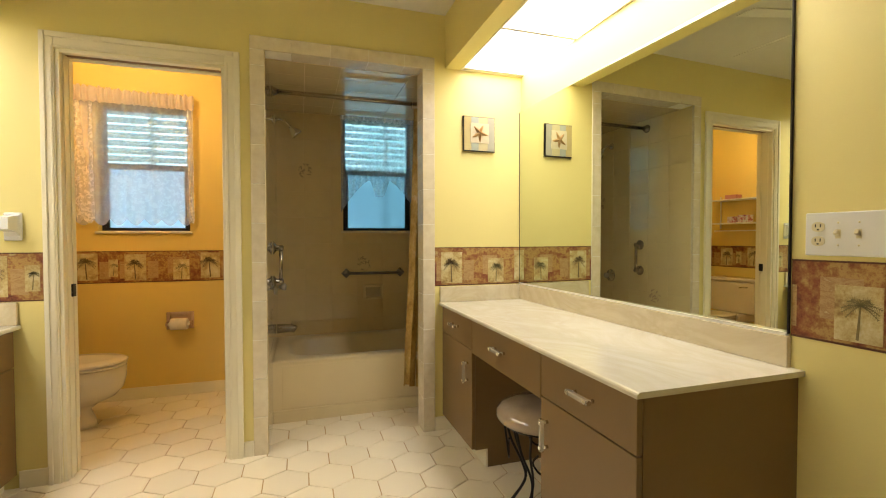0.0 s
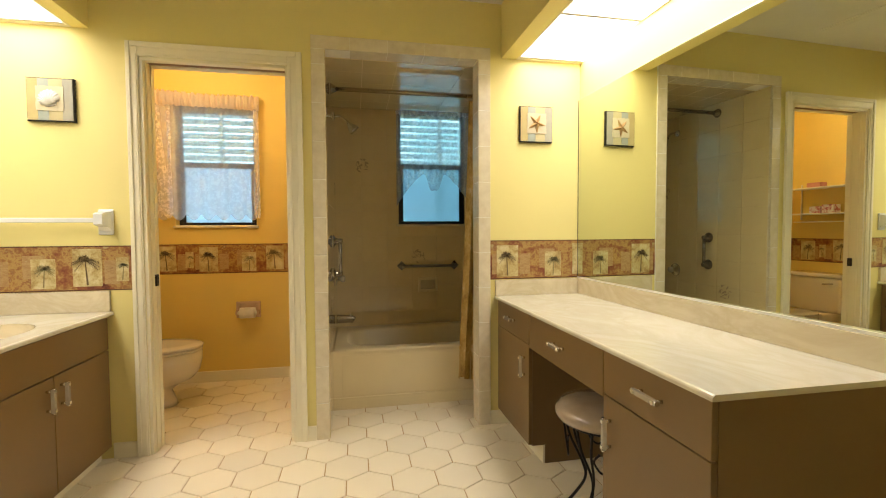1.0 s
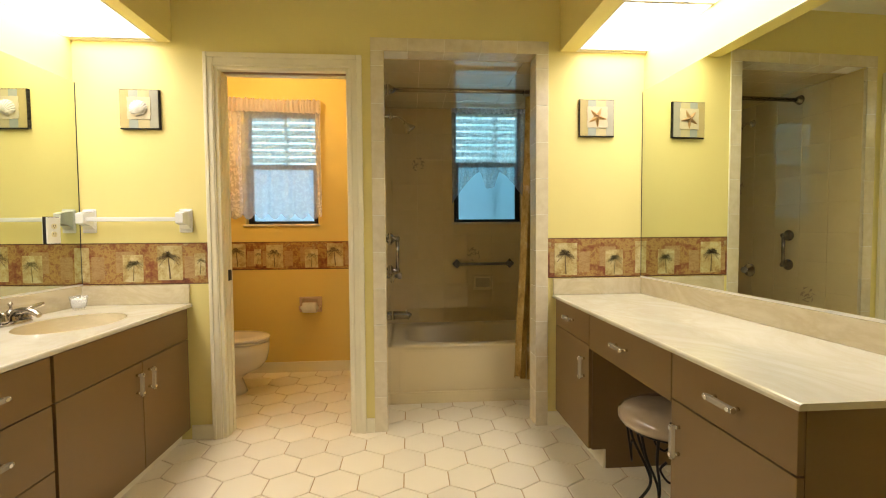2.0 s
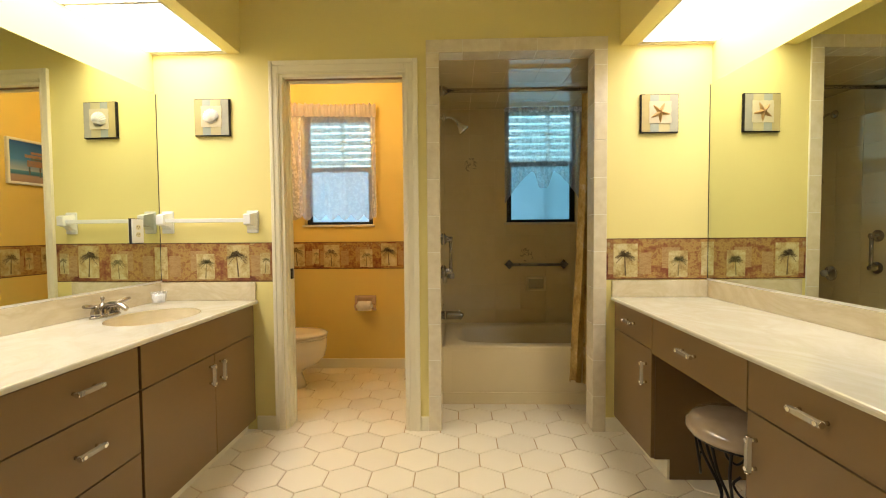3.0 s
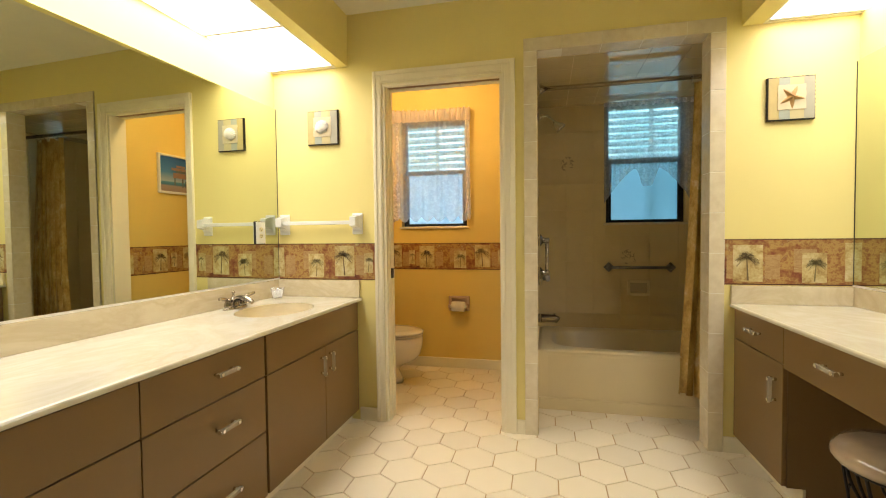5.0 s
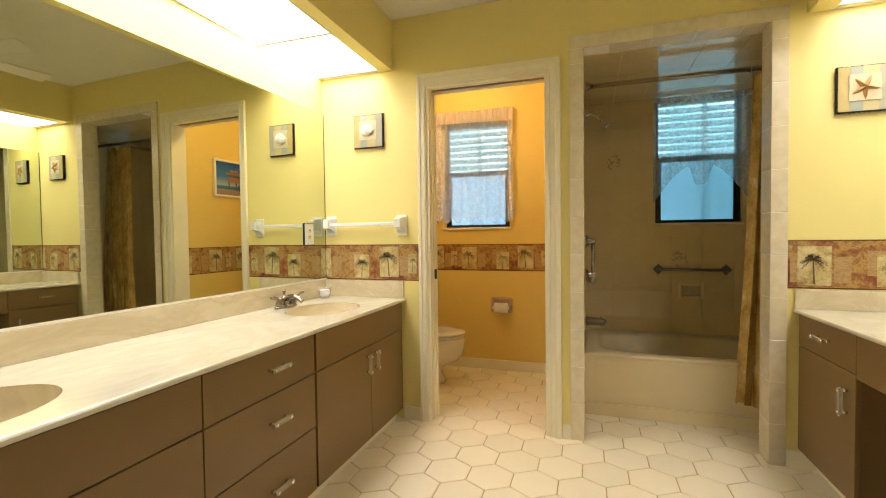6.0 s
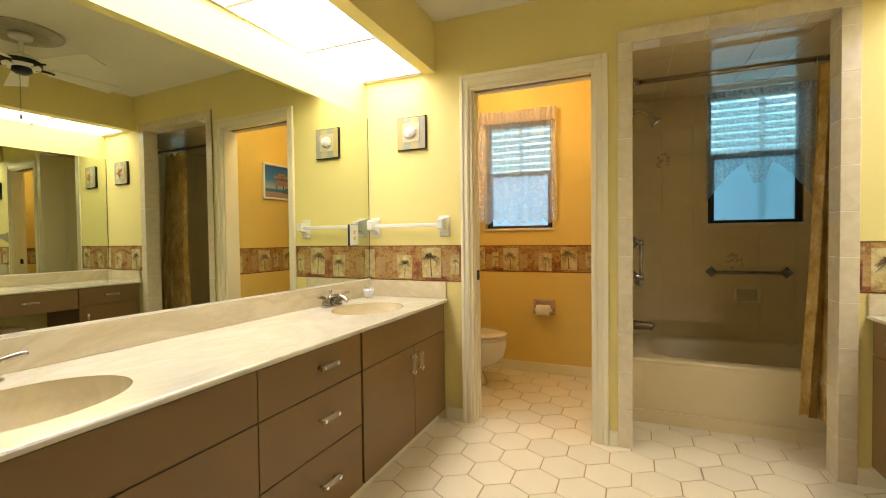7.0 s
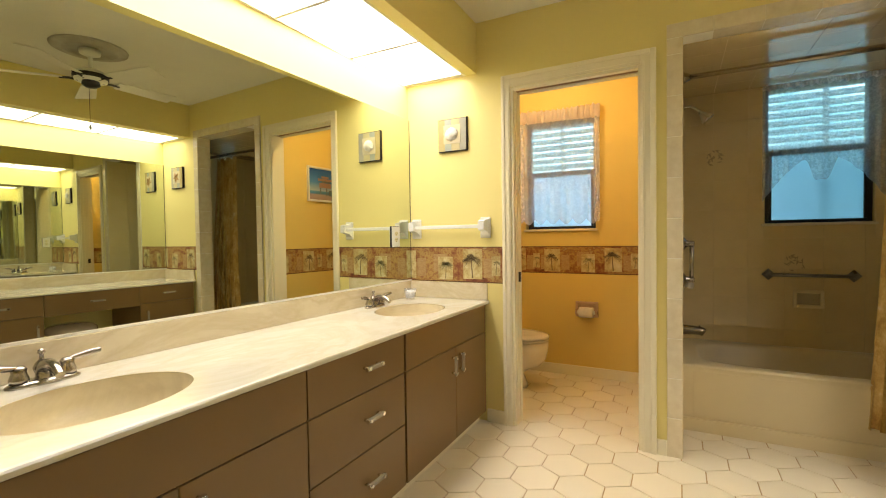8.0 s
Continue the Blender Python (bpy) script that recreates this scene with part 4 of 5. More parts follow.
def grab_bar(p0, p1, out, material, label, diamond):
    """A bar between two posts on square or round plates."""
    p0, p1, o = Vector(p0), Vector(p1), Vector(out)
    d = (p1 - p0).normalized()
    g = thing("grab_bar", (p0 + p1) / 2, label, "grab bar", "bath grab bars")
    bm = bmesh.new()
    tube(bm, [p0 + o * 0.045 - d * 0.008, p1 + o * 0.045 + d * 0.008], 0.0115, 14)
    part("bar", bm, material, g)
    side = d.cross(o)
    for p in (p0, p1):
        bm = bmesh.new()
        steps, rings = 4 if diamond else 20, []
        for r, h in ((0.040, 0.0), (0.040, 0.006), (0.022, 0.018), (0.016, 0.034), (0.017, 0.056), (0.010, 0.062)):
            rings.append([bm.verts.new(p + o * h + r * (math.cos(2 * math.pi * k / steps) * d + math.sin(2 * math.pi * k / steps) * side)) for k in range(steps)])
        for a, b in zip(rings, rings[1:]):
            for k in range(steps):
                bm.faces.new((a[k], a[(k + 1) % steps], b[(k + 1) % steps], b[k]))
        bm.faces.new(rings[-1])
        part("post", bm, material, g)


GREY_METAL = surface("tarnished_chrome", (0.34, 0.34, 0.33), (0.24, 0.24, 0.23), 0.3, metal=1.0, scale=20, fine=80, bump=0.02)
grab_bar((0.645, OUTER - 0.007, 0.862), (1.085, OUTER - 0.007, 0.862), (0, -1, 0), GREY_METAL, "tarnished horizontal grab bar on the tiled wall", True)
grab_bar((SHX, 3.492, 0.868), (SHX, 3.492, 1.083), (1, 0, 0), NICKEL, "short upright chrome grab bar beside the valve", False)
# enamel tone darkened by colour to give the flat bowl a recess's shade
HOLLOW = surface("soap_dish_hollow_shade", (0.58, 0.47, 0.28), None, 0.3, scale=10, fine=60, bump=0.03)
soap = thing("soap_dish", (0.86, OUTER, 0.70), "recessed beige ceramic soap dish", "soap dish")
part("rim", boxes(((0.778, OUTER - 0.020, 0.646), (0.800, OUTER - 0.006, 0.764)), ((0.920, OUTER - 0.020, 0.646), (0.942, OUTER - 0.006, 0.764)), ((0.800, OUTER - 0.020, 0.742), (0.920, OUTER - 0.006, 0.764)), ((0.800, OUTER - 0.034, 0.646), (0.920, OUTER - 0.006, 0.668)), bevel=0.005), ENAMEL, soap)
part("bowl", boxes(((0.800, OUTER - 0.009, 0.668), (0.920, OUTER - 0.006, 0.742))), HOLLOW, soap, "hollow with its shade put into the colour")

rod = thing("shower_rod", (0.9, 3.43, 2.05), "brushed steel shower curtain rod", "curtain rod")
bm = bmesh.new()
tube(bm, [(SHX, 3.43, 2.047), (BATH_R, 3.43, 2.047)], 0.0145, 16)
part("rod", bm, NICKEL, rod)
bm = bmesh.new()
turned(bm, [(0.0, 0.0), (0.034, 0.0), (0.030, 0.010), (0.018, 0.035), (0.0, 0.036)], (SHX, 3.43, 2.047), axis="x", steps=20)
part("end_cup", bm, NICKEL, rod)
drape = thing("shower_curtain", (1.15, 3.43, 2.0), "gold and tan patterned shower curtain drawn to one side", "curtain")
bm = bmesh.new()


def drape_at(u, v):
    s = 1 - v
    ph = 2 * math.pi * 6.5 * u
    wide = 0.40 + 0.035 * s
    y = 3.43 + (0.012 + 0.012 * s) * math.sin(ph + 0.6 * math.sin(2.3 * s + 5 * u)) - 0.055 * min(1.0, s * 1.6)
    x = 1.375 - wide * (1 - u) * (0.86 + 0.14 * s) + 0.012 * math.sin(ph * 2 + s * 2)
    return Vector((x, y, 0.150 + 0.012 * math.sin(ph * 0.5) + 1.865 * v - 0.010 * abs(math.sin(ph * 0.5)) * v))


sheet(bm, drape_at, 180, 40)
part("cloth", bm, CURTAIN, drape)
for k in range(7):
    bm = bmesh.new()
    x = 1.02 + 0.055 * k
    tube(bm, [(x + 0.003 * math.sin(a), 3.43 + 0.022 * math.sin(a), 2.037 + 0.026 * math.cos(a)) for a in [2 * math.pi * j / 16 for j in range(17)]], 0.002, 6)
    part("curtain_ring", bm, CHROME, drape)

# ---- toilet ----
KX, KY = LEFT, 3.72
wc = thing("toilet", (KX + 0.4, KY, 0), "bone porcelain toilet with a closed lid and a tank", "toilet")


def egg(cx, cy, front_r, back_r, width, z, k, steps=48):
    t = 2 * math.pi * k / steps
    c, s = math.cos(t), math.sin(t)
    return Vector((cx + (front_r if c > 0 else back_r) * c, cy + width * s, z))


bm = bmesh.new()
rings = []
for cx_, fr, br, w, z in ((KX + 0.42, 0.165, 0.20, 0.105, 0.0), (KX + 0.42, 0.158, 0.20, 0.10, 0.03), (KX + 0.40, 0.15, 0.18, 0.095, 0.10), (KX + 0.41, 0.185, 0.19, 0.11, 0.140), (KX + 0.445, 0.235, 0.20, 0.145, 0.175), (KX + 0.457, 0.265, 0.22, 0.168, 0.225), (KX + 0.46, 0.278, 0.23, 0.18, 0.29), (KX + 0.46, 0.281, 0.23, 0.183, 0.352), (KX + 0.46, 0.267, 0.22, 0.168, 0.361)):
    rings.append([bm.verts.new(egg(cx_, KY, fr, br, w, z, k)) for k in range(48)])
for a, b in zip(rings, rings[1:]):
    for k in range(48):
        bm.faces.new((a[k], a[(k + 1) % 48], b[(k + 1) % 48], b[k])).smooth = True
bm.faces.new(rings[-1]), bm.faces.new(list(reversed(rings[0])))
part("bowl", bm, PORCELAIN, wc)
for name, z0, z1, grow in (("seat", 0.363, 0.379, 0.0), ("lid", 0.382, 0.403, 0.004)):
    bm = bmesh.new()
    rings = [[bm.verts.new(egg(KX + 0.46, KY, 0.283 + grow - i, 0.22 - i, 0.188 + grow - i, z, k)) for k in range(48)] for z, i in ((z0, 0.006), (z0 + 0.004, 0.0), (z1 - 0.006, 0.0), (z1, 0.012), (z1 + 0.003, 0.08))]
    for a, b in zip(rings, rings[1:]):
        for k in range(48):
            bm.faces.new((a[k], a[(k + 1) % 48], b[(k + 1) % 48], b[k])).smooth = True
    bm.faces.new(rings[-1]), bm.faces.new(list(reversed(rings[0])))
    part(name, bm, PORCELAIN, wc)
part("tank", boxes(((KX + 0.012, KY - 0.235, 0.39), (KX + 0.205, KY + 0.235, 0.705)), bevel=0.018), PORCELAIN, wc)
part("tank_lid", boxes(((KX + 0.006, KY - 0.245, 0.706), (KX + 0.215, KY + 0.245, 0.740)), bevel=0.010), PORCELAIN, wc)
part("shelf_base", boxes(((KX + 0.04, KY - 0.15, 0.30), (KX + 0.30, KY + 0.15, 0.392)), bevel=0.02), PORCELAIN, wc)
bm = bmesh.new()
tube(bm, [(KX + 0.206, KY - 0.17, 0.655), (KX + 0.222, KY - 0.17, 0.655), (KX + 0.224, KY - 0.10, 0.648)], 0.006, 10)
part("flush_lever", bm, CHROME, wc)

tp = thing("paper_holder", (-0.54, OUTER, 0.54), "peach ceramic toilet paper holder with a white roll", "paper holder")
part("plate", boxes(((-0.628, OUTER - 0.018, 0.488), (-0.605, OUTER, 0.612)), ((-0.475, OUTER - 0.018, 0.488), (-0.452, OUTER, 0.612)), ((-0.605, OUTER - 0.018, 0.590), (-0.475, OUTER, 0.612)), ((-0.605, OUTER - 0.018, 0.488), (-0.475, OUTER, 0.505)), ((-0.605, OUTER - 0.006, 0.505), (-0.475, OUTER, 0.590)), bevel=0.004), PINK_CERAMIC, tp)
bm = bmesh.new()
turned(bm, [(0.016, 0.0), (0.040, 0.0), (0.041, 0.004), (0.041, 0.102), (0.040, 0.106), (0.016, 0.106)], (-0.593, OUTER - 0.048, 0.530), axis="x", steps=32)
part("paper_roll", bm, PAPER, tp, "white paper roll")
bm = bmesh.new()
tube(bm, [(-0.612, OUTER - 0.048, 0.530), (-0.468, OUTER - 0.048, 0.530)], 0.014, 12)
part("roller", bm, WHITE, tp)
for x in (-0.616, -0.464):
    part("bracket", boxes(((x - 0.008, OUTER - 0.062, 0.514), (x + 0.008, OUTER - 0.017, 0.546)), bevel=0.004), PINK_CERAMIC, tp)

lamp = thing("toilet_ceiling_light", (-0.80, 3.27, TOP), "round frosted ceiling light, lit warm", "ceiling light")
bm = bmesh.new()
turned(bm, [(0.0, 0.0), (0.09, 0.0), (0.09, -0.025), (0.0, -0.026)], (-0.80, 3.27, TOP - 0.0005))
part("base", bm, WHITE, lamp)
bm = bmesh.new()
turned(bm, [(0.085, -0.026), (0.095, -0.05), (0.085, -0.085), (0.05, -0.108), (0.0, -0.115)], (-0.80, 3.27, TOP))
part("globe", bm, BULB, lamp, "warm glowing glass globe")
bulb = bpy.data.lights.new("toilet_bulb", "POINT")
bulb.energy, bulb.color, bulb.shadow_soft_size = TOILET_WATTS, (1.0, 0.78, 0.49), 0.06
ob = new("toilet_bulb", bulb)
ob.location = (-0.80, 3.27, TOP - 0.19)

# shelf over the toilet tank
rack = thing("wall_shelf", (LEFT + 0.08, 3.75, 1.3), "white wire wall rack with two shelves above the toilet tank", "shelf")
for z in (1.292, 1.535):
    part("shelf_board", boxes(((LEFT + 0.004, 3.47, z - 0.007), (LEFT + 0.155, 3.99, z + 0.005)), bevel=0.003), WHITE, rack)
for y in (3.475, 3.985):
    bm = bmesh.new()
    tube(bm, [(LEFT + 0.150, y, 1.24), (LEFT + 0.150, y, 1.58)], 0.007, 8)
    tube(bm, [(LEFT + 0.008, y, 1.24), (LEFT + 0.008, y, 1.58)], 0.007, 8)
    part("upright", bm, WHITE, rack)
bm = bmesh.new()
tube(bm, [(LEFT + 0.10, 3.475, 1.215), (LEFT + 0.10, 3.985, 1.215)], 0.005, 8)
part("towel_rail", bm, WHITE, rack)
PINK_BOX = surface("pink_carton", (0.60, 0.25, 0.20), (0.50, 0.20, 0.16), 0.6, scale=20, fine=100, bump=0.05)
RED_BOX = patchwork("printed_carton", [(0.55, 0.50, 0.46), (0.7, 0.68, 0.64), (0.45, 0.08, 0.06), (0.15, 0.15, 0.3)], 30.0)
solid("carton", boxes(((LEFT + 0.03, 3.74, 1.5405), (LEFT + 0.12, 3.86, 1.585)), bevel=0.004), PINK_BOX, "small pink carton on the wall shelf", "box")
solid("carton", boxes(((LEFT + 0.03, 3.62, 1.2975), (LEFT + 0.12, 3.72, 1.372)), bevel=0.003), RED_BOX, "small printed carton on the wall shelf", "box")
solid("carton", boxes(((LEFT + 0.03, 3.735, 1.2975), (LEFT + 0.12, 3.83, 1.360)), bevel=0.003), RED_BOX, "small printed carton on the wall shelf", "box")

# beach picture on the toilet room's east wall
pic = thing("framed_picture", (TOILET_R, 3.72, 1.66), "white framed beach picture with an orange hut", "picture")
PX = TOILET_R - 0.001
y0, y1, z0, z1 = 3.455, 3.985, 1.500, 1.828
part("frame", boxes(((PX, y0, z0), (PX - 0.022, y0 + 0.018, z1)), ((PX, y1 - 0.018, z0), (PX - 0.022, y1, z1)), ((PX, y0 + 0.018, z0), (PX - 0.022, y1 - 0.018, z0 + 0.018)), ((PX, y0 + 0.018, z1 - 0.018), (PX - 0.022, y1 - 0.018, z1)), bevel=0.003), WHITE, pic)
m, nt, p = nodes_of("beach_sky_print")
tc = n(nt, "ShaderNodeTexCoord")
sp = n(nt, "ShaderNodeSeparateXYZ")
nt.links.new(tc.outputs["Object"], sp.inputs[0])
mr = n(nt, "ShaderNodeMapRange")
mr.inputs[1].default_value, mr.inputs[2].default_value = z0, z1
nt.links.new(sp.outputs[2], mr.inputs[0])
cr = nt.nodes.new("ShaderNodeValToRGB")
e = cr.color_ramp.elements
e[0].position, e[0].color = 0.0, (0.30, 0.20, 0.15, 1)
e[1].position, e[1].color = 1.0, (0.012, 0.06, 0.24, 1)
for pos, c in ((0.20, (0.36, 0.26, 0.22, 1)), (0.235, (0.05, 0.16, 0.24, 1)), (0.30, (0.08, 0.24, 0.34, 1)), (0.32, (0.36, 0.42, 0.46, 1)), (0.55, (0.06, 0.20, 0.42, 1))):
    e.new(pos).color = c
nt.links.new(mr.outputs[0], cr.inputs[0])
nt.links.new(cr.outputs[0], p.inputs["Base Color"])
p.inputs["Roughness"].default_value = 0.25
part("print", boxes(((PX - 0.004, y0 + 0.018, z0 + 0.018), (PX - 0.010, y1 - 0.018, z1 - 0.018))), m, pic, "printed blue sky over sand and sea")
HUT = surface("hut_orange_print", (0.36, 0.13, 0.07), (0.20, 0.16, 0.12), 0.3, scale=70, fine=100, bump=0)
HUT2 = surface("hut_teal_print", (0.04, 0.14, 0.14), (0.10, 0.05, 0.03), 0.3, scale=40, fine=100, bump=0)
hx = PX - 0.0115
part("hut_print", boxes(((hx, 3.60, 1.635), (hx - 0.001, 3.75, 1.680)), ((hx, 3.585, 1.70), (hx - 0.001, 3.775, 1.722)), ((hx, 3.63, 1.727), (hx - 0.001, 3.72, 1.745))), HUT, pic)
part("stilt_print", boxes(((hx, 3.61, 1.575), (hx - 0.001, 3.622, 1.635)), ((hx, 3.69, 1.56), (hx - 0.001, 3.702, 1.635)), ((hx, 3.63, 1.682), (hx - 0.001, 3.74, 1.699)), ((hx, 3.72, 1.56), (hx - 0.001, 3.83, 1.615))), HUT2, pic)


# ---- wall border of palm pictures ----
def palm_shape(bm, put, h, crown, seed):
    """A flat palm: leaning trunk and drooping fronds, in the plane of the wall."""
    r = random.Random(seed)
    lean = r.uniform(-0.06, 0.06) * h
    base = [put(-0.024 * h, 0), put(0.024 * h, 0), put(lean + 0.013 * h, 0.64 * h), put(lean - 0.013 * h, 0.64 * h)]
    bm.faces.new([bm.verts.new(v) for v in base])
    for k in range(11):
        a = math.radians(-30 + 240 * k / 10 + r.uniform(-8, 8))
        L = crown * r.uniform(0.72, 1.0)

        def spine(t):
            return Vector((lean + L * t * math.cos(a), 0.62 * h + L * t * math.sin(a) * 0.8 - 0.42 * L * t * t))
        for j in range(5):
            p0, p1 = spine(j / 5), spine((j + 1) / 5)
            d_ = (p1 - p0).normalized() * 0.0011
            bm.faces.new([bm.verts.new(put(*q)) for q in (p0 + Vector((-d_.y, d_.x)), p0 - Vector((-d_.y, d_.x)), p1 - Vector((-d_.y, d_.x)), p1 + Vector((-d_.y, d_.x)))])
        for j in range(1, 9):
            c = spine(j / 8.5)
            d_ = (spine(j / 8.5 + 0.05) - c).normalized()
            n_ = Vector((-d_.y, d_.x))
            ll = L * 0.34 * math.sin(math.pi * (0.18 + 0.75 * j / 9)) * r.uniform(0.7, 1.1)
            for s in (-1, 1):
                tip = c + (d_ * 0.8 + n_ * s).normalized() * ll + Vector((0, -0.12 * ll))
                w_ = d_ * L * 0.024
                bm.faces.new([bm.verts.new(put(*q)) for q in (c - w_, c + w_, tip)])


# along the strip from the small palm: offset, half width, bottom, top, palm height, crown
PRINTS = ((0.0, 0.052, 0.014, 0.160, 0.145, 0.050), (0.19, 0.064, 0.022, 0.208, 0.195, 0.066), (0.345, 0.028, 0.045, 0.165, 0.120, 0.028), (0.478, 0.066, 0.016, 0.200, 0.185, 0.060))
PERIOD = 0.765


def border(name, origin, along, out, length, phase, z0, height, label):
    """A paper strip along a wall; phase is where the small palm stands, in metres along it."""
    o, d, w = Vector(origin), Vector(along), Vector(out)

    def put_at(off, lift):
        return lambda u, v: o + d * (off + u) + w * lift + Vector((0, 0, z0 + v))

    def rect(off0, off1, v0, v1, lift):
        bm = bmesh.new()
        f = put_at(0, lift)
        b = put_at(0, 0.0)
        lo, hi = [f(off0, v0), f(off1, v0), f(off1, v1), f(off0, v1)], [b(off0, v0), b(off1, v0), b(off1, v1), b(off0, v1)]
        A, B = [bm.verts.new(v) for v in lo], [bm.verts.new(v) for v in hi]
        bm.faces.new(A)
        for k in range(4):
            bm.faces.new((A[k], B[k], B[(k + 1) % 4], A[(k + 1) % 4]))
        return bm
    st = solid(name, rect(0, length, 0, height, 0.001), BORDER, label, "wallpaper border", "structure")
    part("edge_line", rect(0, length, 0.0, 0.006, 0.0018), BORDER_LINE, st)
    part("edge_line", rect(0, length, height - 0.005, height, 0.0018), BORDER_LINE, st)
    k0 = math.floor(-phase / PERIOD) - 1
    for k in range(k0, k0 + int(length / PERIOD) + 4):
        for q, (off, hw_, v0, v1, ph, crown) in enumerate(PRINTS):
            c = phase + k * PERIOD + off
            for e0, e1, b0, b1, mat, lift in ((c - hw_ - 0.035, c + hw_ * 0.2, v0 + 0.05, v1 + 0.018, BORDER_PATCH, 0.0014) if q in (0,) else (c + hw_ + 0.01, c + hw_ + 0.075, 0.03, 0.15, BORDER_PATCH, 0.0014), (c - hw_, c + hw_, v0, v1, CREAM_PRINT, 0.0024)):
                a0, a1 = max(e0, 0.0), min(e1, length)
                if a1 - a0 > 0.008:
                    pn = part("picture_panel" if mat is CREAM_PRINT else "scribble_patch", rect(a0, a1, b0, min(b1, height - 0.006), lift), mat, st)
            if 0.0 < c - crown * 0.9 and c + crown * 0.9 < length:
                bm = bmesh.new()
                palm_shape(bm, (lambda off_, v_: lambda u, v: o + d * (off_ + u) + w * 0.0034 + Vector((0, 0, z0 + v_ + v)))(c, v0 + 0.006), ph, crown, q)
                part("palm_print", bm, PALM_PRINT if q in (1, 3) else PALM_GREEN, pn)
    return st


BZ, BH = 0.8575, 0.223
LAB = "brown and ochre wallpaper border with palm tree pictures"
border("trim_border_west", (LEFT + 0.011, BACK, 0), (1, 0, 0), (0, -1, 0), 0.652, 0.258, BZ, BH, LAB)
border("trim_border_middle", (1.047, BACK, 0), (1, 0, 0), (0, -1, 0), RIGHT - 0.011 - 1.047, 0.393, BZ + 0.002, BH + 0.006, LAB)
along_east(border("trim_border_east", (RIGHT, 1.410, 0), (0, -1, 0), (-1, 0, 0), 1.410 - REAR, 0.160, BZ, BH, LAB))
border("trim_border_toilet_north", (LEFT, OUTER, 0), (1, 0, 0), (0, -1, 0), TOILET_R - LEFT, 0.956, 0.833, BH, LAB)
border("trim_border_toilet_east", (TOILET_R, OUTER, 0), (0, -1, 0), (-1, 0, 0), OUTER - BACK2 - 0.08, 0.21, 0.833, BH, LAB)
border("trim_border_toilet_west", (LEFT, BACK2 + 0.02, 0), (0, 1, 0), (1, 0, 0), OUTER - BACK2 - 0.02, 0.30, 0.833, BH, LAB)


# ---- plaques ----
PLAQUE_OCHRE = surface("plaque_ochre_paint", (0.50, 0.40, 0.16), (0.44, 0.34, 0.13), 0.6, scale=14, fine=160, bump=0.1)
PLAQUE_BLUE = surface("plaque_blue_grey_paint", (0.36, 0.38, 0.31), (0.31, 0.34, 0.28), 0.6, scale=14, fine=160, bump=0.1)
PLAQUE_GREY = surface("plaque_grey_paint", (0.40, 0.37, 0.27), (0.34, 0.32, 0.24), 0.6, scale=14, fine=160, bump=0.1)
PLAQUE_STRAW = surface("plaque_straw_paint", (0.54, 0.46, 0.24), (0.49, 0.41, 0.20), 0.6, scale=14, fine=160, bump=0.1)


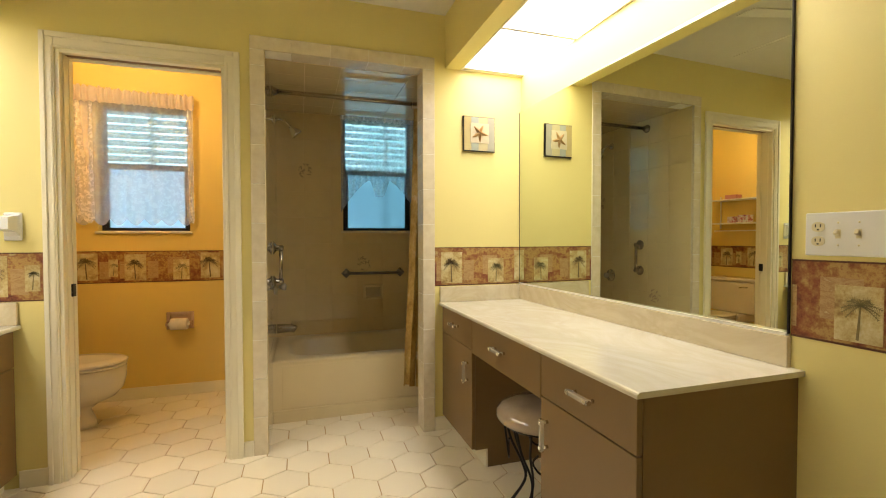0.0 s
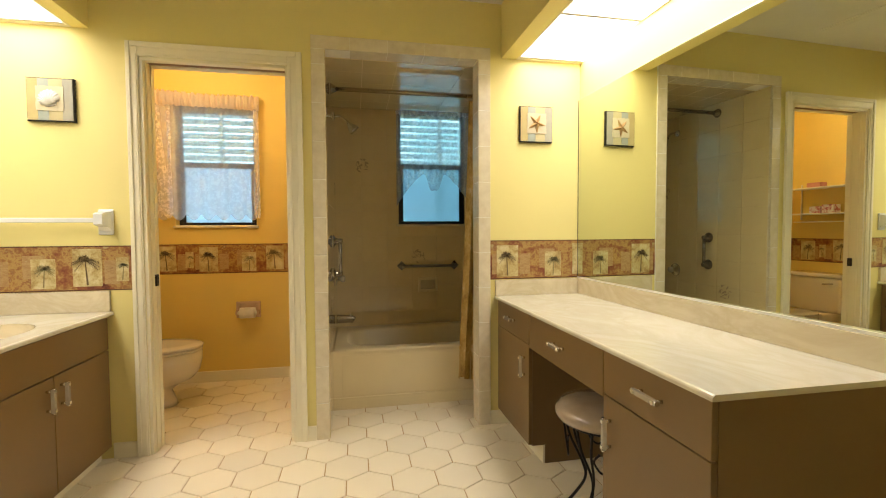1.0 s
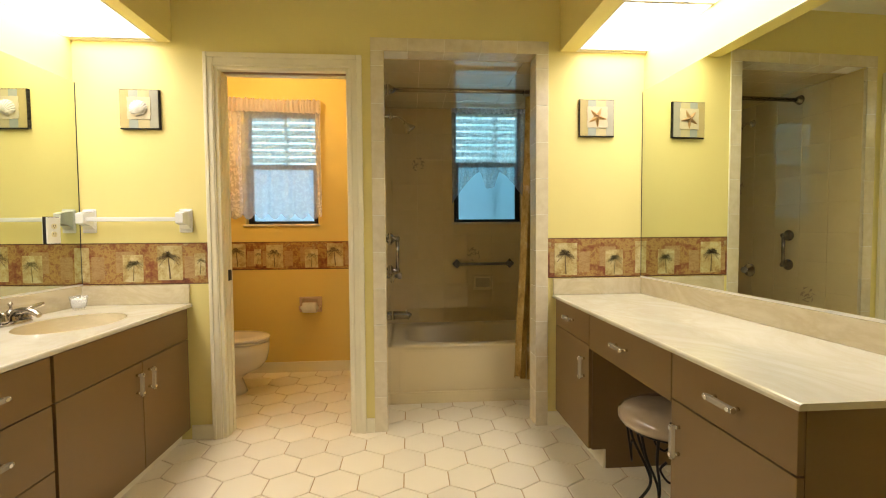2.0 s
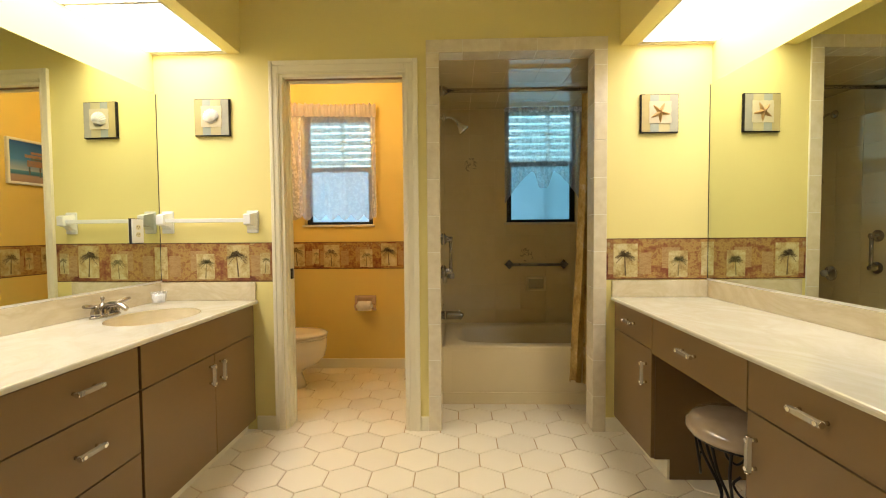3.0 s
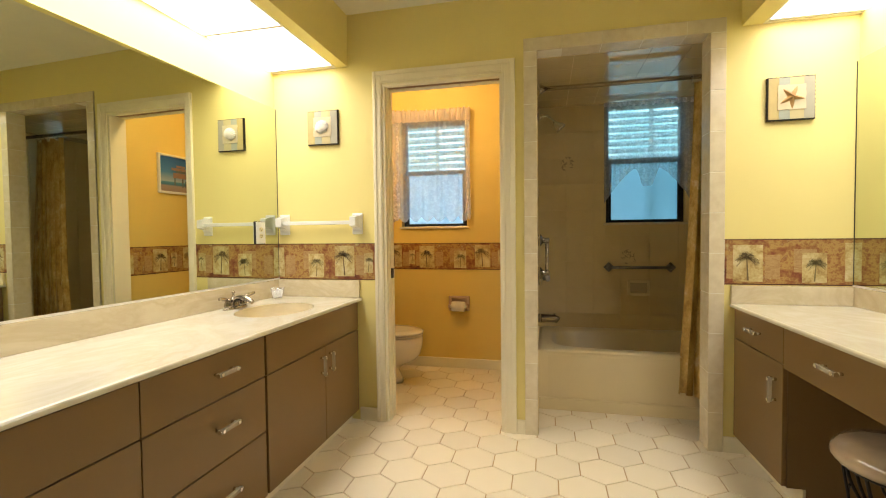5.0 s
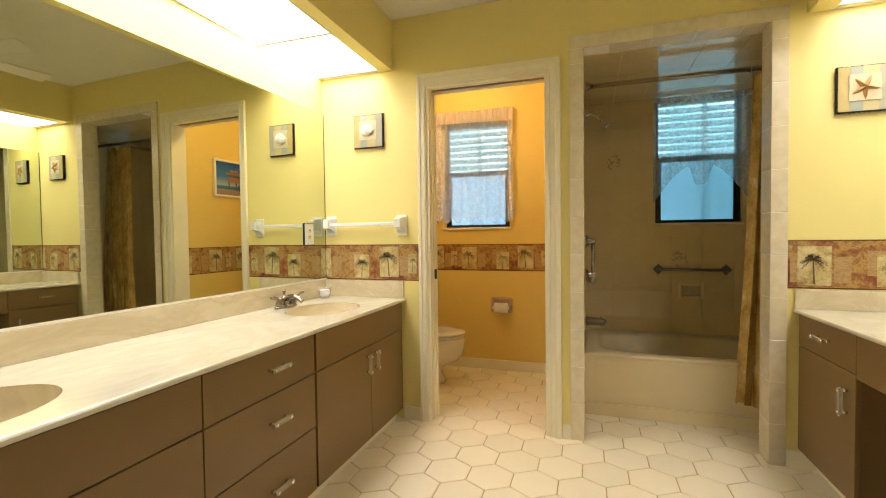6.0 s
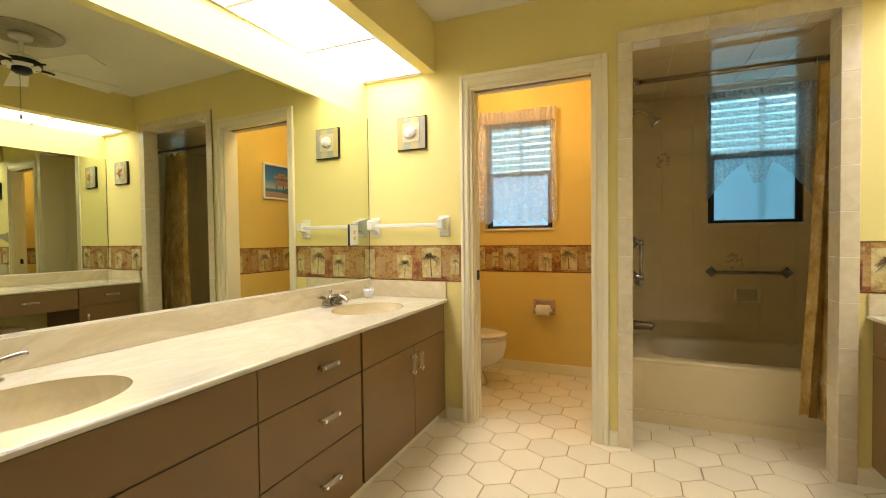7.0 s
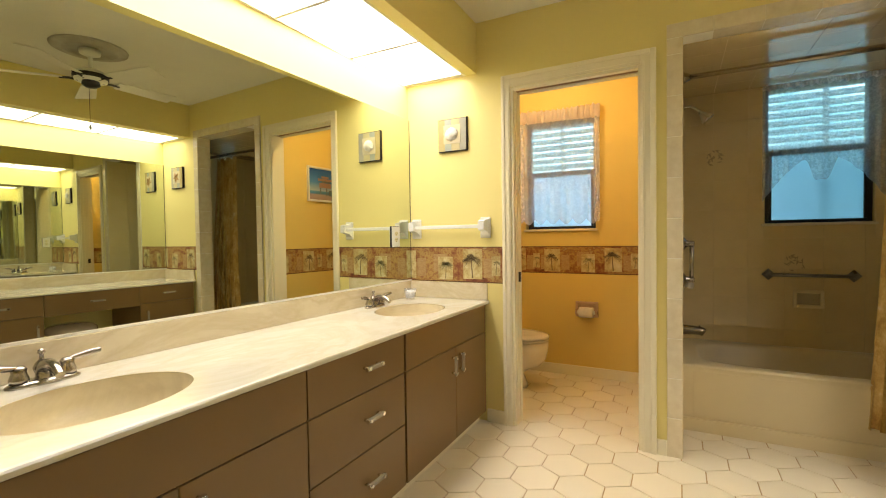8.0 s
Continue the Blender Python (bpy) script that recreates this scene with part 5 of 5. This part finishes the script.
def plaque(x0, x1, z0, z1, motif, label, seed):
    """A square board with a nibbled dark edge, painted stripes, a raised centre square and a shell or star on it."""
    rnd = random.Random(seed)
    c = thing("wall_plaque", ((x0 + x1) / 2, BACK, (z0 + z1) / 2), label, "wall plaque", "sea plaques")
    bm = bmesh.new()
    ring = []
    corners = [(x0, z0), (x1, z0), (x1, z1), (x0, z1)]
    for (xa, za), (xb, zb) in zip(corners, corners[1:] + corners[:1]):
        nx, nz = (zb - za) / (x1 - x0), -(xb - xa) / (x1 - x0)
        for k in range(22):
            bite = 0.0 if k == 0 else (0.0030 if k % 2 else 0.0) * rnd.uniform(0.4, 1.2)
            ring.append((xa + (xb - xa) * k / 22 - nx * bite, za + (zb - za) * k / 22 - nz * bite))
    front_ring = [bm.verts.new((x, BACK - 0.021, z)) for x, z in ring]
    back_ring = [bm.verts.new((x, BACK - 0.001, z)) for x, z in ring]
    bm.faces.new(front_ring)
    for k in range(len(ring)):
        j = (k + 1) % len(ring)
        bm.faces.new((front_ring[k], front_ring[j], back_ring[j], back_ring[k]))
    part("board", bm, DARK, c, "dark wooden backing with ragged edge")
    w = x1 - x0
    cx_, cz_ = (x0 + x1) / 2, (z0 + z1) / 2 + 0.004
    xs = [x0 + 0.004, x0 + w * 0.24, x0 + w * 0.47, x0 + w * 0.76, x1 - 0.004]
    for (a, b), m in zip(zip(xs, xs[1:]), (PLAQUE_OCHRE, PLAQUE_BLUE, PLAQUE_STRAW, PLAQUE_GREY)):
        part("stripe", boxes(((a, BACK - 0.0238, z0 + 0.005), (b - 0.0004, BACK - 0.021, z1 - 0.005))), m, c)
    bm = bmesh.new()
    n_side, half = 9, w * 0.29
    pts = []
    for q in range(4):
        ca, sa = math.cos(q * math.pi / 2), math.sin(q * math.pi / 2)
        for k in range(n_side):
            u, v = -half + 2 * half * k / n_side, -half + rnd.uniform(-0.0016, 0.0016)
            pts.append((cx_ + u * ca - v * sa, cz_ + u * sa + v * ca))
    fr, bk = [bm.verts.new((x, BACK - 0.0275, z)) for x, z in pts], [bm.verts.new((x, BACK - 0.0235, z)) for x, z in pts]
    bm.faces.new(fr)
    for k in range(len(pts)):
        j = (k + 1) % len(pts)
        bm.faces.new((fr[k], fr[j], bk[j], bk[k]))
    part("centre_panel", bm, PLAQUE_CENTRE, c, "raised cream square")
    bm = bmesh.new()
    if motif == "star":
        # five tapering, slightly bent arms with a ridge
        def at(u, v):
            arm, t = divmod(u * 5 * 0.99999, 1.0)
            side = 2 * abs(t - 0.5)
            a = math.radians(97 + 72 * (arm + t))
            reach = w * (0.095 + 0.185 * (1 - side) ** 1.9)
            a += 0.10 * v * math.sin(arm * 2.1)
            ridge = 0.013 * (1 - v) ** 0.8 + 0.0045 * (1 - side) ** 4 * (1 - v ** 3)
            return Vector((cx_ + reach * v * math.cos(a), BACK - 0.0277 - ridge, cz_ + reach * v * math.sin(a)))
        sheet(bm, at, 80, 8)
        part("starfish", bm, STAR, c, "orange starfish in relief")
    else:
        # a fan of ribs round a hinge, tilted to one side, with a small wing at the hinge
        tilt = 0.30

        def at(u, v):
            phi = math.radians(-84 + 168 * u)
            a = math.pi / 2 + tilt + phi
            rib = math.cos(2 * math.pi * 13 * u)
            r_ = w * v * 0.355 * math.cos(phi) ** 0.42 * (1 + 0.03 * rib)
            lift = 0.004 + 0.017 * math.sin(math.pi * min(1, 0.12 + 0.88 * v)) ** 0.8 * (0.6 + 0.4 * math.sin(math.pi * u)) + 0.0012 * v * rib
            return Vector((cx_ + w * 0.035 + r_ * math.cos(a), BACK - 0.0275 - lift, cz_ - w * 0.15 + r_ * math.sin(a)))
        sheet(bm, at, 144, 12)
        for s_ in (-1, 1):
            wing = [Vector((cx_ + w * 0.035, 0, cz_ - w * 0.15)) + Matrix.Rotation(-tilt, 3, "Y") @ Vector((s_ * w * p, 0, w * q)) for p, q in ((0.0, -0.035), (0.11, -0.03), (0.13, 0.035), (0.0, 0.05))]
            lo, hi = [bm.verts.new((p.x, BACK - 0.0276, p.z)) for p in wing], [bm.verts.new((p.x, BACK - 0.0345, p.z)) for p in wing]
            bm.faces.new(hi)
            for k in range(4):
                bm.faces.new((lo[k], lo[(k + 1) % 4], hi[(k + 1) % 4], hi[k]))
        part("scallop_shell", bm, SHELL, c, "white ribbed scallop shell in relief")


plaque(-1.247, -1.048, 1.680, 1.886, "shell", "square striped wall plaque with a white scallop shell", 2)
plaque(1.222, 1.424, 1.662, 1.870, "star", "square striped wall plaque with an orange starfish", 5)

# ---- towel bar, outlet, switch plate ----
tb = thing("towel_bar", (-1.18, BACK, 1.205), "white ceramic towel bar on the yellow wall", "towel bar")
for x in (-1.425, -0.936):
    p_ = part("post", boxes(((x - 0.034, BACK - 0.014, 1.135), (x + 0.034, BACK - 0.001, 1.262)), bevel=0.006), WHITE_CERAMIC, tb)
    bm = bmesh.new()
    rings = []
    for y, w, za, zb in ((BACK - 0.014, 0.027, 1.155, 1.250), (BACK - 0.035, 0.022, 1.175, 1.246), (BACK - 0.060, 0.021, 1.180, 1.243), (BACK - 0.082, 0.019, 1.186, 1.236)):
        rings.append([bm.verts.new(v) for v in ((x - w, y, za), (x + w, y, za), (x + w, y, zb), (x - w, y, zb))])
    for a, b in zip(rings, rings[1:]):
        for k in range(4):
            bm.faces.new((a[k], a[(k + 1) % 4], b[(k + 1) % 4], b[k]))
    bm.faces.new(rings[-1])
    part("arm", bm, WHITE_CERAMIC, p_)
part("rail", boxes(((-1.404, BACK - 0.070, 1.195), (-0.957, BACK - 0.050, 1.217)), bevel=0.003), WHITE_CERAMIC, tb, "pale plastic rail")


def duplex(parent, c, u, w, material):
    """Two socket faces with their slots, on a plate; u along the plate, w out of it."""
    c, u, w = Vector(c), Vector(u), Vector(w)
    for s in (-1, 1):
        bm = bmesh.new()
        steps = 20
        ring0, ring1 = [], []
        for k in range(steps):
            a = 2 * math.pi * k / steps
            q = c + Vector((0, 0, s * 0.0195)) + u * max(-0.0155, min(0.0155, 0.0175 * math.cos(a))) + Vector((0, 0, 0.0135 * math.sin(a)))
            ring0.append(bm.verts.new(q)), ring1.append(bm.verts.new(q + w * 0.0025))
        for k in range(steps):
            bm.faces.new((ring0[k], ring0[(k + 1) % steps], ring1[(k + 1) % steps], ring1[k]))
        bm.faces.new(ring1)
        face = part("socket", bm, material, parent)
        bm = bmesh.new()
        for du in (-0.006, 0.006):
            q = c + u * du + w * 0.0028 + Vector((0, 0, s * 0.0195 + 0.003))
            e_ = u * 0.0012 + w * 0.0004
            box(bm, q - e_ - Vector((0, 0, 0.0042)), q + e_ + Vector((0, 0, 0.0042)))
        q = c + w * 0.0028 + Vector((0, 0, s * 0.0195 - 0.0075))
        e_ = u * 0.0022 + w * 0.0004
        box(bm, q - e_ - Vector((0, 0, 0.002)), q + e_ + Vector((0, 0, 0.002)))
        part("slot", bm, DARK, face)


ol = thing("outlet", (LEFT + 0.011, 2.815, 1.15), "almond wall outlet plate set on the mirror", "outlet")
part("box_edge", boxes(((LEFT + 0.0102, 2.772, 1.083), (LEFT + 0.016, 2.858, 1.216))), DARK, ol, "dark plate edge")
part("plate", boxes(((LEFT + 0.016, 2.775, 1.086), (LEFT + 0.022, 2.855, 1.213)), bevel=0.002), WHITE, ol)
duplex(ol, (LEFT + 0.022, 2.815, 1.15), (0, 1, 0), (1, 0, 0), IVORY)
along_west(ol)

sw = thing("switch_plate", (RIGHT, 1.287, 1.152), "white four-way wall plate with an outlet and two toggle switches", "switch plate")
part("plate", boxes(((RIGHT - 0.006, 1.180, 1.093), (RIGHT - 0.0005, 1.374, 1.210)), bevel=0.003), WHITE, sw)
duplex(sw, (RIGHT - 0.006, 1.341, 1.152), (0, 1, 0), (-1, 0, 0), IVORY)
for y in (1.295, 1.249):
    bm = boxes(((RIGHT - 0.0066, y - 0.006, 1.140), (RIGHT - 0.005, y + 0.006, 1.164)))
    t_ = part("toggle_slot", bm, IVORY, sw)
    bm = bmesh.new()
    box(bm, (-0.014, -0.0042, -0.006), (0.002, 0.0042, 0.006), 0.0015)
    bmesh.ops.transform(bm, matrix=pose(RIGHT - 0.006, y, 1.152, 0, 24, 0), verts=bm.verts)
    part("toggle", bm, IVORY, t_)
    for z in (1.122, 1.182):
        bm = bmesh.new()
        turned(bm, [(0.0, 0.0), (0.003, 0.0), (0.0025, -0.001), (0.0, -0.0012)], (RIGHT - 0.006, y, z), axis="x", steps=10)
        part("screw", bm, IVORY, sw)
along_east(sw)

# ---- ceiling fan ----
PLASTER = surface("aged_plaster", (0.52, 0.47, 0.36), (0.42, 0.37, 0.27), 0.8, scale=12, fine=80, bump=0.3)
FX, FY = 0.38, 1.93
fan = thing("ceiling_fan", (FX, FY, TOP), "white ceiling fan with a dark motor band and pull chain", "ceiling fan")
bm = bmesh.new()
turned(bm, [(0.0, 0.0), (0.215, 0.0), (0.212, -0.008), (0.196, -0.014), (0.180, -0.009), (0.160, -0.020), (0.140, -0.024), (0.120, -0.013), (0.0, -0.013)], (FX, FY, TOP - 0.0005), steps=48)
part("medallion", bm, PLASTER, fan, "round plaster ceiling medallion")
bm = bmesh.new()
turned(bm, [(0.0, -0.012), (0.062, -0.012), (0.058, -0.040), (0.020, -0.055), (0.013, -0.057), (0.013, -0.150), (0.0, -0.150)], (FX, FY, TOP), steps=28)
part("canopy", bm, WHITE, fan)
bm = bmesh.new()
turned(bm, [(0.0, -0.145), (0.060, -0.148), (0.095, -0.165), (0.098, -0.195), (0.090, -0.220), (0.0, -0.222)], (FX, FY, TOP), steps=36)
part("motor", bm, WHITE, fan)
bm = bmesh.new()
turned(bm, [(0.0, -0.180), (0.100, -0.180), (0.101, -0.186), (0.100, -0.208), (0.0, -0.208)], (FX, FY, TOP), steps=36)
part("motor_band", bm, BRONZE, fan, "dark vented motor band")
for k in range(5):
    rot = pose(FX, FY, TOP - 0.215, 0, 0, 17 + 72 * k)
    bm = bmesh.new()
    tube(bm, [(0.07, 0, 0), (0.12, 0, 0.006), (0.17, 0, 0.004)], 0.008, 8)
    bmesh.ops.transform(bm, matrix=rot, verts=bm.verts)
    br = part("blade_iron", bm, BRONZE, fan)
    bm = bmesh.new()
    box(bm, (0.15, -0.058, -0.003), (0.53, 0.058, 0.003), 0.0025)
    for v in bm.verts:
        v.co.y *= 0.8 + 0.35 * (v.co.x - 0.15) / 0.38
    bmesh.ops.transform(bm, matrix=rot @ pose(0, 0, 0.008, 11, 0, 0), verts=bm.verts)
    part("blade", bm, CEILING, br)
bm = bmesh.new()
turned(bm, [(0.0, -0.22), (0.048, -0.22), (0.052, -0.245), (0.030, -0.262), (0.0, -0.265)], (FX, FY, TOP), steps=24)
part("switch_housing", bm, BRONZE, fan)
bm = bmesh.new()
tube(bm, [(FX + 0.03, FY, TOP - 0.255), (FX + 0.03, FY, TOP - 0.51)], 0.0016, 6)
ch = part("pull_chain", bm, NICKEL, fan)
bm = bmesh.new()
turned(bm, [(0.0, 0.0), (0.006, 0.0), (0.008, 0.015), (0.004, 0.034), (0.0, 0.035)], (FX + 0.03, FY, TOP - 0.540), steps=12)
part("chain_knob", bm, WHITE, ch)


# ---- tiles ----
def tile_mesh(name, w, h, t, material, chamfer=0.001):
    """A tile lying in x and z, its face towards -y, with a chamfered rim."""
    me = bpy.data.meshes.new(name)
    c = chamfer
    v = [(0, 0, 0), (w, 0, 0), (w, 0, h), (0, 0, h), (0, c - t, 0), (w, c - t, 0), (w, c - t, h), (0, c - t, h), (c, -t, c), (w - c, -t, c), (w - c, -t, h - c), (c, -t, h - c)]
    f = [(8, 9, 10, 11)]
    for k in range(4):
        j = (k + 1) % 4
        f += [(k, j, 4 + j, 4 + k), (4 + k, 4 + j, 8 + j, 8 + k)]
    me.from_pydata(v, [], f)
    me.materials.append(material)
    return me


tile_cache = {}


def tile(parent, w, h, t, material, m):
    key = (round(w, 4), round(h, 4), t, material.name)
    if key not in tile_cache:
        tile_cache[key] = tile_mesh("tile", key[0], key[1], t, material)
    ob = hang(new("tile", tile_cache[key]), parent)
    ob.matrix_basis = m
    return ob


def minus(rects, hole):
    out = []
    for a, b, c, d in rects:
        if hole is None or b <= hole[0] or a >= hole[1] or d <= hole[2] or c >= hole[3]:
            out.append((a, b, c, d))
            continue
        if a < hole[0]:
            out.append((a, hole[0], c, d))
        if b > hole[1]:
            out.append((hole[1], b, c, d))
        lo, hi = max(a, hole[0]), min(b, hole[1])
        if c < hole[2]:
            out.append((lo, hi, c, hole[2]))
        if d > hole[3]:
            out.append((lo, hi, hole[3], d))
    return out


PITCH, JOINT, THICK = 0.203, 0.0016, 0.0025


def tiled(parent, length, z0, z1, m, hole=None):
    """A wall of square tiles along local x, from z0 to z1, laid from the top left."""
    u = 0.0
    while u < length - 0.004:
        z = z1
        while z > z0 + 0.004:
            for a, b, c, d in minus([(u, min(u + PITCH, length), max(z - PITCH, z0), z)], hole):
                if b - a > 0.008 and d - c > 0.008:
                    tile(parent, b - a - JOINT, d - c - JOINT, THICK, BATH_TILE, m @ Matrix.Translation((a, 0, c)))
            z -= PITCH
        u += PITCH


tiled(bath_back, BATH_R - TUB[0], 0.37, TUB[2], pose(TUB[0], OUTER - 0.0035, 0), (WIN_B[0] - TUB[0], WIN_B[1] - TUB[0], WIN_B[2], WIN_B[3]))
tiled(bath_west, OUTER - BACK - 0.01, 0.0, TUB[2], pose(TUB[0] - 0.0005, BACK + 0.01, 0, 0, 0, 90))
tiled(bath_east, OUTER - BACK2, 0.0, TUB[2], pose(BATH_R + 0.0005, OUTER, 0, 0, 0, -90))
# window reveal
for a, w in (((WIN_B[0] + 0.0005, OUTER), 90), ((WIN_B[1] - 0.0005, OUTER + 0.03), -90)):
    z = WIN_B[2] + 0.007
    while z < WIN_B[3] - 0.02:
        h = min(0.203, WIN_B[3] - z)
        tile(bath_back, 0.030, h - JOINT, 0.004, BATH_TILE, pose(a[0], a[1], z, 0, 0, w))
        z += 0.203
# ceiling of the bath, its tiles in one mesh
bm = bmesh.new()
u = TUB[0]
while u < BATH_R - 0.01:
    v = BACK2
    while v < OUTER - 0.01:
        a, b = min(u + PITCH, BATH_R) - 0.0015, min(v + PITCH, OUTER) - 0.0015
        box(bm, (u + 0.001, v + 0.001, TUB[2] + 0.001), (a, b, TUB[2] + 0.008))
        v += PITCH
    u += PITCH
solid("ceiling_bath_tiles", bm, BATH_TILE, "glossy beige tiled bath ceiling", "ceiling", "structure")
# printed flower tiles
for k, mtx in enumerate((pose(0.270, OUTER - 0.0065, 1.625), pose(0.735, OUTER - 0.0065, 0.885), pose(TUB[0] + 0.0045, 3.28, 0.615, 0, 0, 90), pose(TUB[0] + 0.0045, 3.92, 1.415, 0, 0, 90))):
    par = bath_back if k < 2 else bath_west
    r = random.Random(k + 3)
    bm = bmesh.new()
    for q in range(26):
        a, rad = r.uniform(0, 6.28), 0.055 * math.sqrt(r.random())
        c = Vector((0.055 + rad * math.cos(a), 0, 0.055 + rad * math.sin(a)))
        b_ = r.uniform(0, 6.28)
        l, w = r.uniform(0.008, 0.020), r.uniform(0.003, 0.006)
        d, s = Vector((math.cos(b_), 0, math.sin(b_))), Vector((-math.sin(b_), 0, math.cos(b_)))
        bm.faces.new([bm.verts.new(mtx @ (c + x - Vector((0, 0.0006 + 0.00002 * q, 0)))) for x in (-d * l, -s * w, d * l, s * w)])
    part("flower_print", bm, DECO_PRINT, par)

TRIM_GROUT = surface("trim_grout", (0.86, 0.81, 0.68), None, 0.8, scale=8, fine=200, bump=0.1)
# trim tiles round the bath opening, rounded outwards
trim = thing("trim_bath_opening", (0.55, BACK, 0), "cream glazed bullnose tiles framing the bath opening", "tile trim", kind="structure")
W, TT = 0.071, 0.010
part("grout_bed", boxes(((TUB[0] - W, BACK - 0.0085, 0.0), (TUB[0] - 0.001, BACK, TUB[2])), ((TUB[1] + 0.001, BACK - 0.0085, 0.0), (TUB[1] + W, BACK, TUB[2])), ((TUB[0] - W, BACK - 0.0085, TUB[2]), (TUB[1] + W, BACK, TUB[2] + W - 0.003)), ((TUB[1] + 0.002, BACK, 0.0), (TUB[1] + 0.011, BACK2 - 0.006, TUB[2])), ((TUB[0], BACK, TUB[2] + 0.003), (TUB[1], BACK2 - 0.006, TUB[2] + 0.0115))), TRIM_GROUT, trim, "pale grout")
z = 0.0
while z < TUB[2] - 0.01:
    h = min(0.204, TUB[2] - z)
    for x in (TUB[0] - W, TUB[1]):
        tile(trim, W - 0.001, h - 0.0032, TT, TRIM_TILE, pose(x, BACK, z))
    for x, rz, y in ((TUB[1] + 0.011, -90, BACK2 - 0.004),):
        tile(trim, BACK2 - BACK - 0.004, h - 0.0032, 0.011, TRIM_TILE, pose(x, y, z, 0, 0, rz))
    tile(trim, 0.02, h - 0.0032, 0.011, TRIM_TILE, pose(TUB[0] - 0.0115, BACK - 0.006, z, 0, 0, 90))
    z += 0.204
x = TUB[0] - W
while x < TUB[1] + W - 0.01:
    w = min(0.204, TUB[1] + W - x)
    tile(trim, w - 0.0018, W - 0.002, TT, TRIM_TILE, pose(x, BACK, TUB[2]))
    tile(trim, min(w, TUB[1] - x) - 0.003, BACK2 - BACK - 0.004, 0.010, TRIM_TILE, pose(x, BACK2 - 0.004, TUB[2] + 0.0115, 90, 0, 0)) if TUB[0] <= x and x < TUB[1] - 0.02 else None
    x += 0.204

# hexagon floor
HP = 0.2052
HR = HP / math.sqrt(3)


def hexagon(bm_or_none, r):
    pts = [(r * math.sin(math.radians(60 * k)), r * math.cos(math.radians(60 * k))) for k in range(6)]
    return pts


def hex_mesh():
    me = bpy.data.meshes.new("floor_tile")
    r0, r1 = HR - 0.0034, HR - 0.0064
    a, b, c = hexagon(None, r0), hexagon(None, r0), hexagon(None, r1)
    v = [(x, y, -0.003) for x, y in a] + [(x, y, 0.0005) for x, y in b] + [(x, y, 0.002) for x, y in c]
    f = [tuple(reversed(range(12, 18)))]
    for k in range(6):
        j = (k + 1) % 6
        f += [(k, 6 + k, 6 + j, j), (6 + k, 12 + k, 12 + j, 6 + j)]
    me.from_pydata(v, [], f)
    me.materials.append(FLOOR_TILE)
    return me


hex_me = hex_mesh()
floor = bpy.data.objects["floor"]
rest = bmesh.new()
for row in range(-34, 10):
    y = 2.496 + row * HP * math.sqrt(3) / 2
    if y < REAR - 0.1 or y > OUTER + 0.1:
        continue
    for col in range(-10, 10):
        x = 0.1185 + col * HP + (HP / 2 if row % 2 else 0)
        main = y < BACK + 0.09 and LF - 0.13 < x < RIGHT + 0.28 and not (x > RF + 0.2 and (y > KNEE[1] + 0.1 or 1.4 < y < KNEE[0] - 0.1)) or (x < LF and y < 0.6 and x > LEFT - 0.28)
        toilet = y > BACK - 0.1 and LEFT - 0.1 < x < TOILET_R + 0.1
        bathf = y > BACK - 0.1 and TUB[0] - 0.1 < x < TUB[1] + 0.15 and y < TY0 + 0.1
        if not (main or toilet or bathf):
            continue
        if y > 0.75:
            ob = hang(new("tile", hex_me), floor)
            ob.location = (x, y, 0)
            ob.rotation_euler = (0, 0, math.radians(60 * ((row * 7 + col * 3) % 6)))
        else:
            vs = [[rest.verts.new((x + px_, y + py_, z)) for px_, py_ in hexagon(None, r)] for r, z in ((HR - 0.0034, -0.003), (HR - 0.0034, 0.0005), (HR - 0.0064, 0.002))]
            rest.faces.new(vs[2])
            for a, b in zip(vs, vs[1:]):
                for k in range(6):
                    rest.faces.new((a[k], a[(k + 1) % 6], b[(k + 1) % 6], b[k]))
tagged(part("floor_tiles", rest, FLOOR_TILE, floor), kind="stuff")
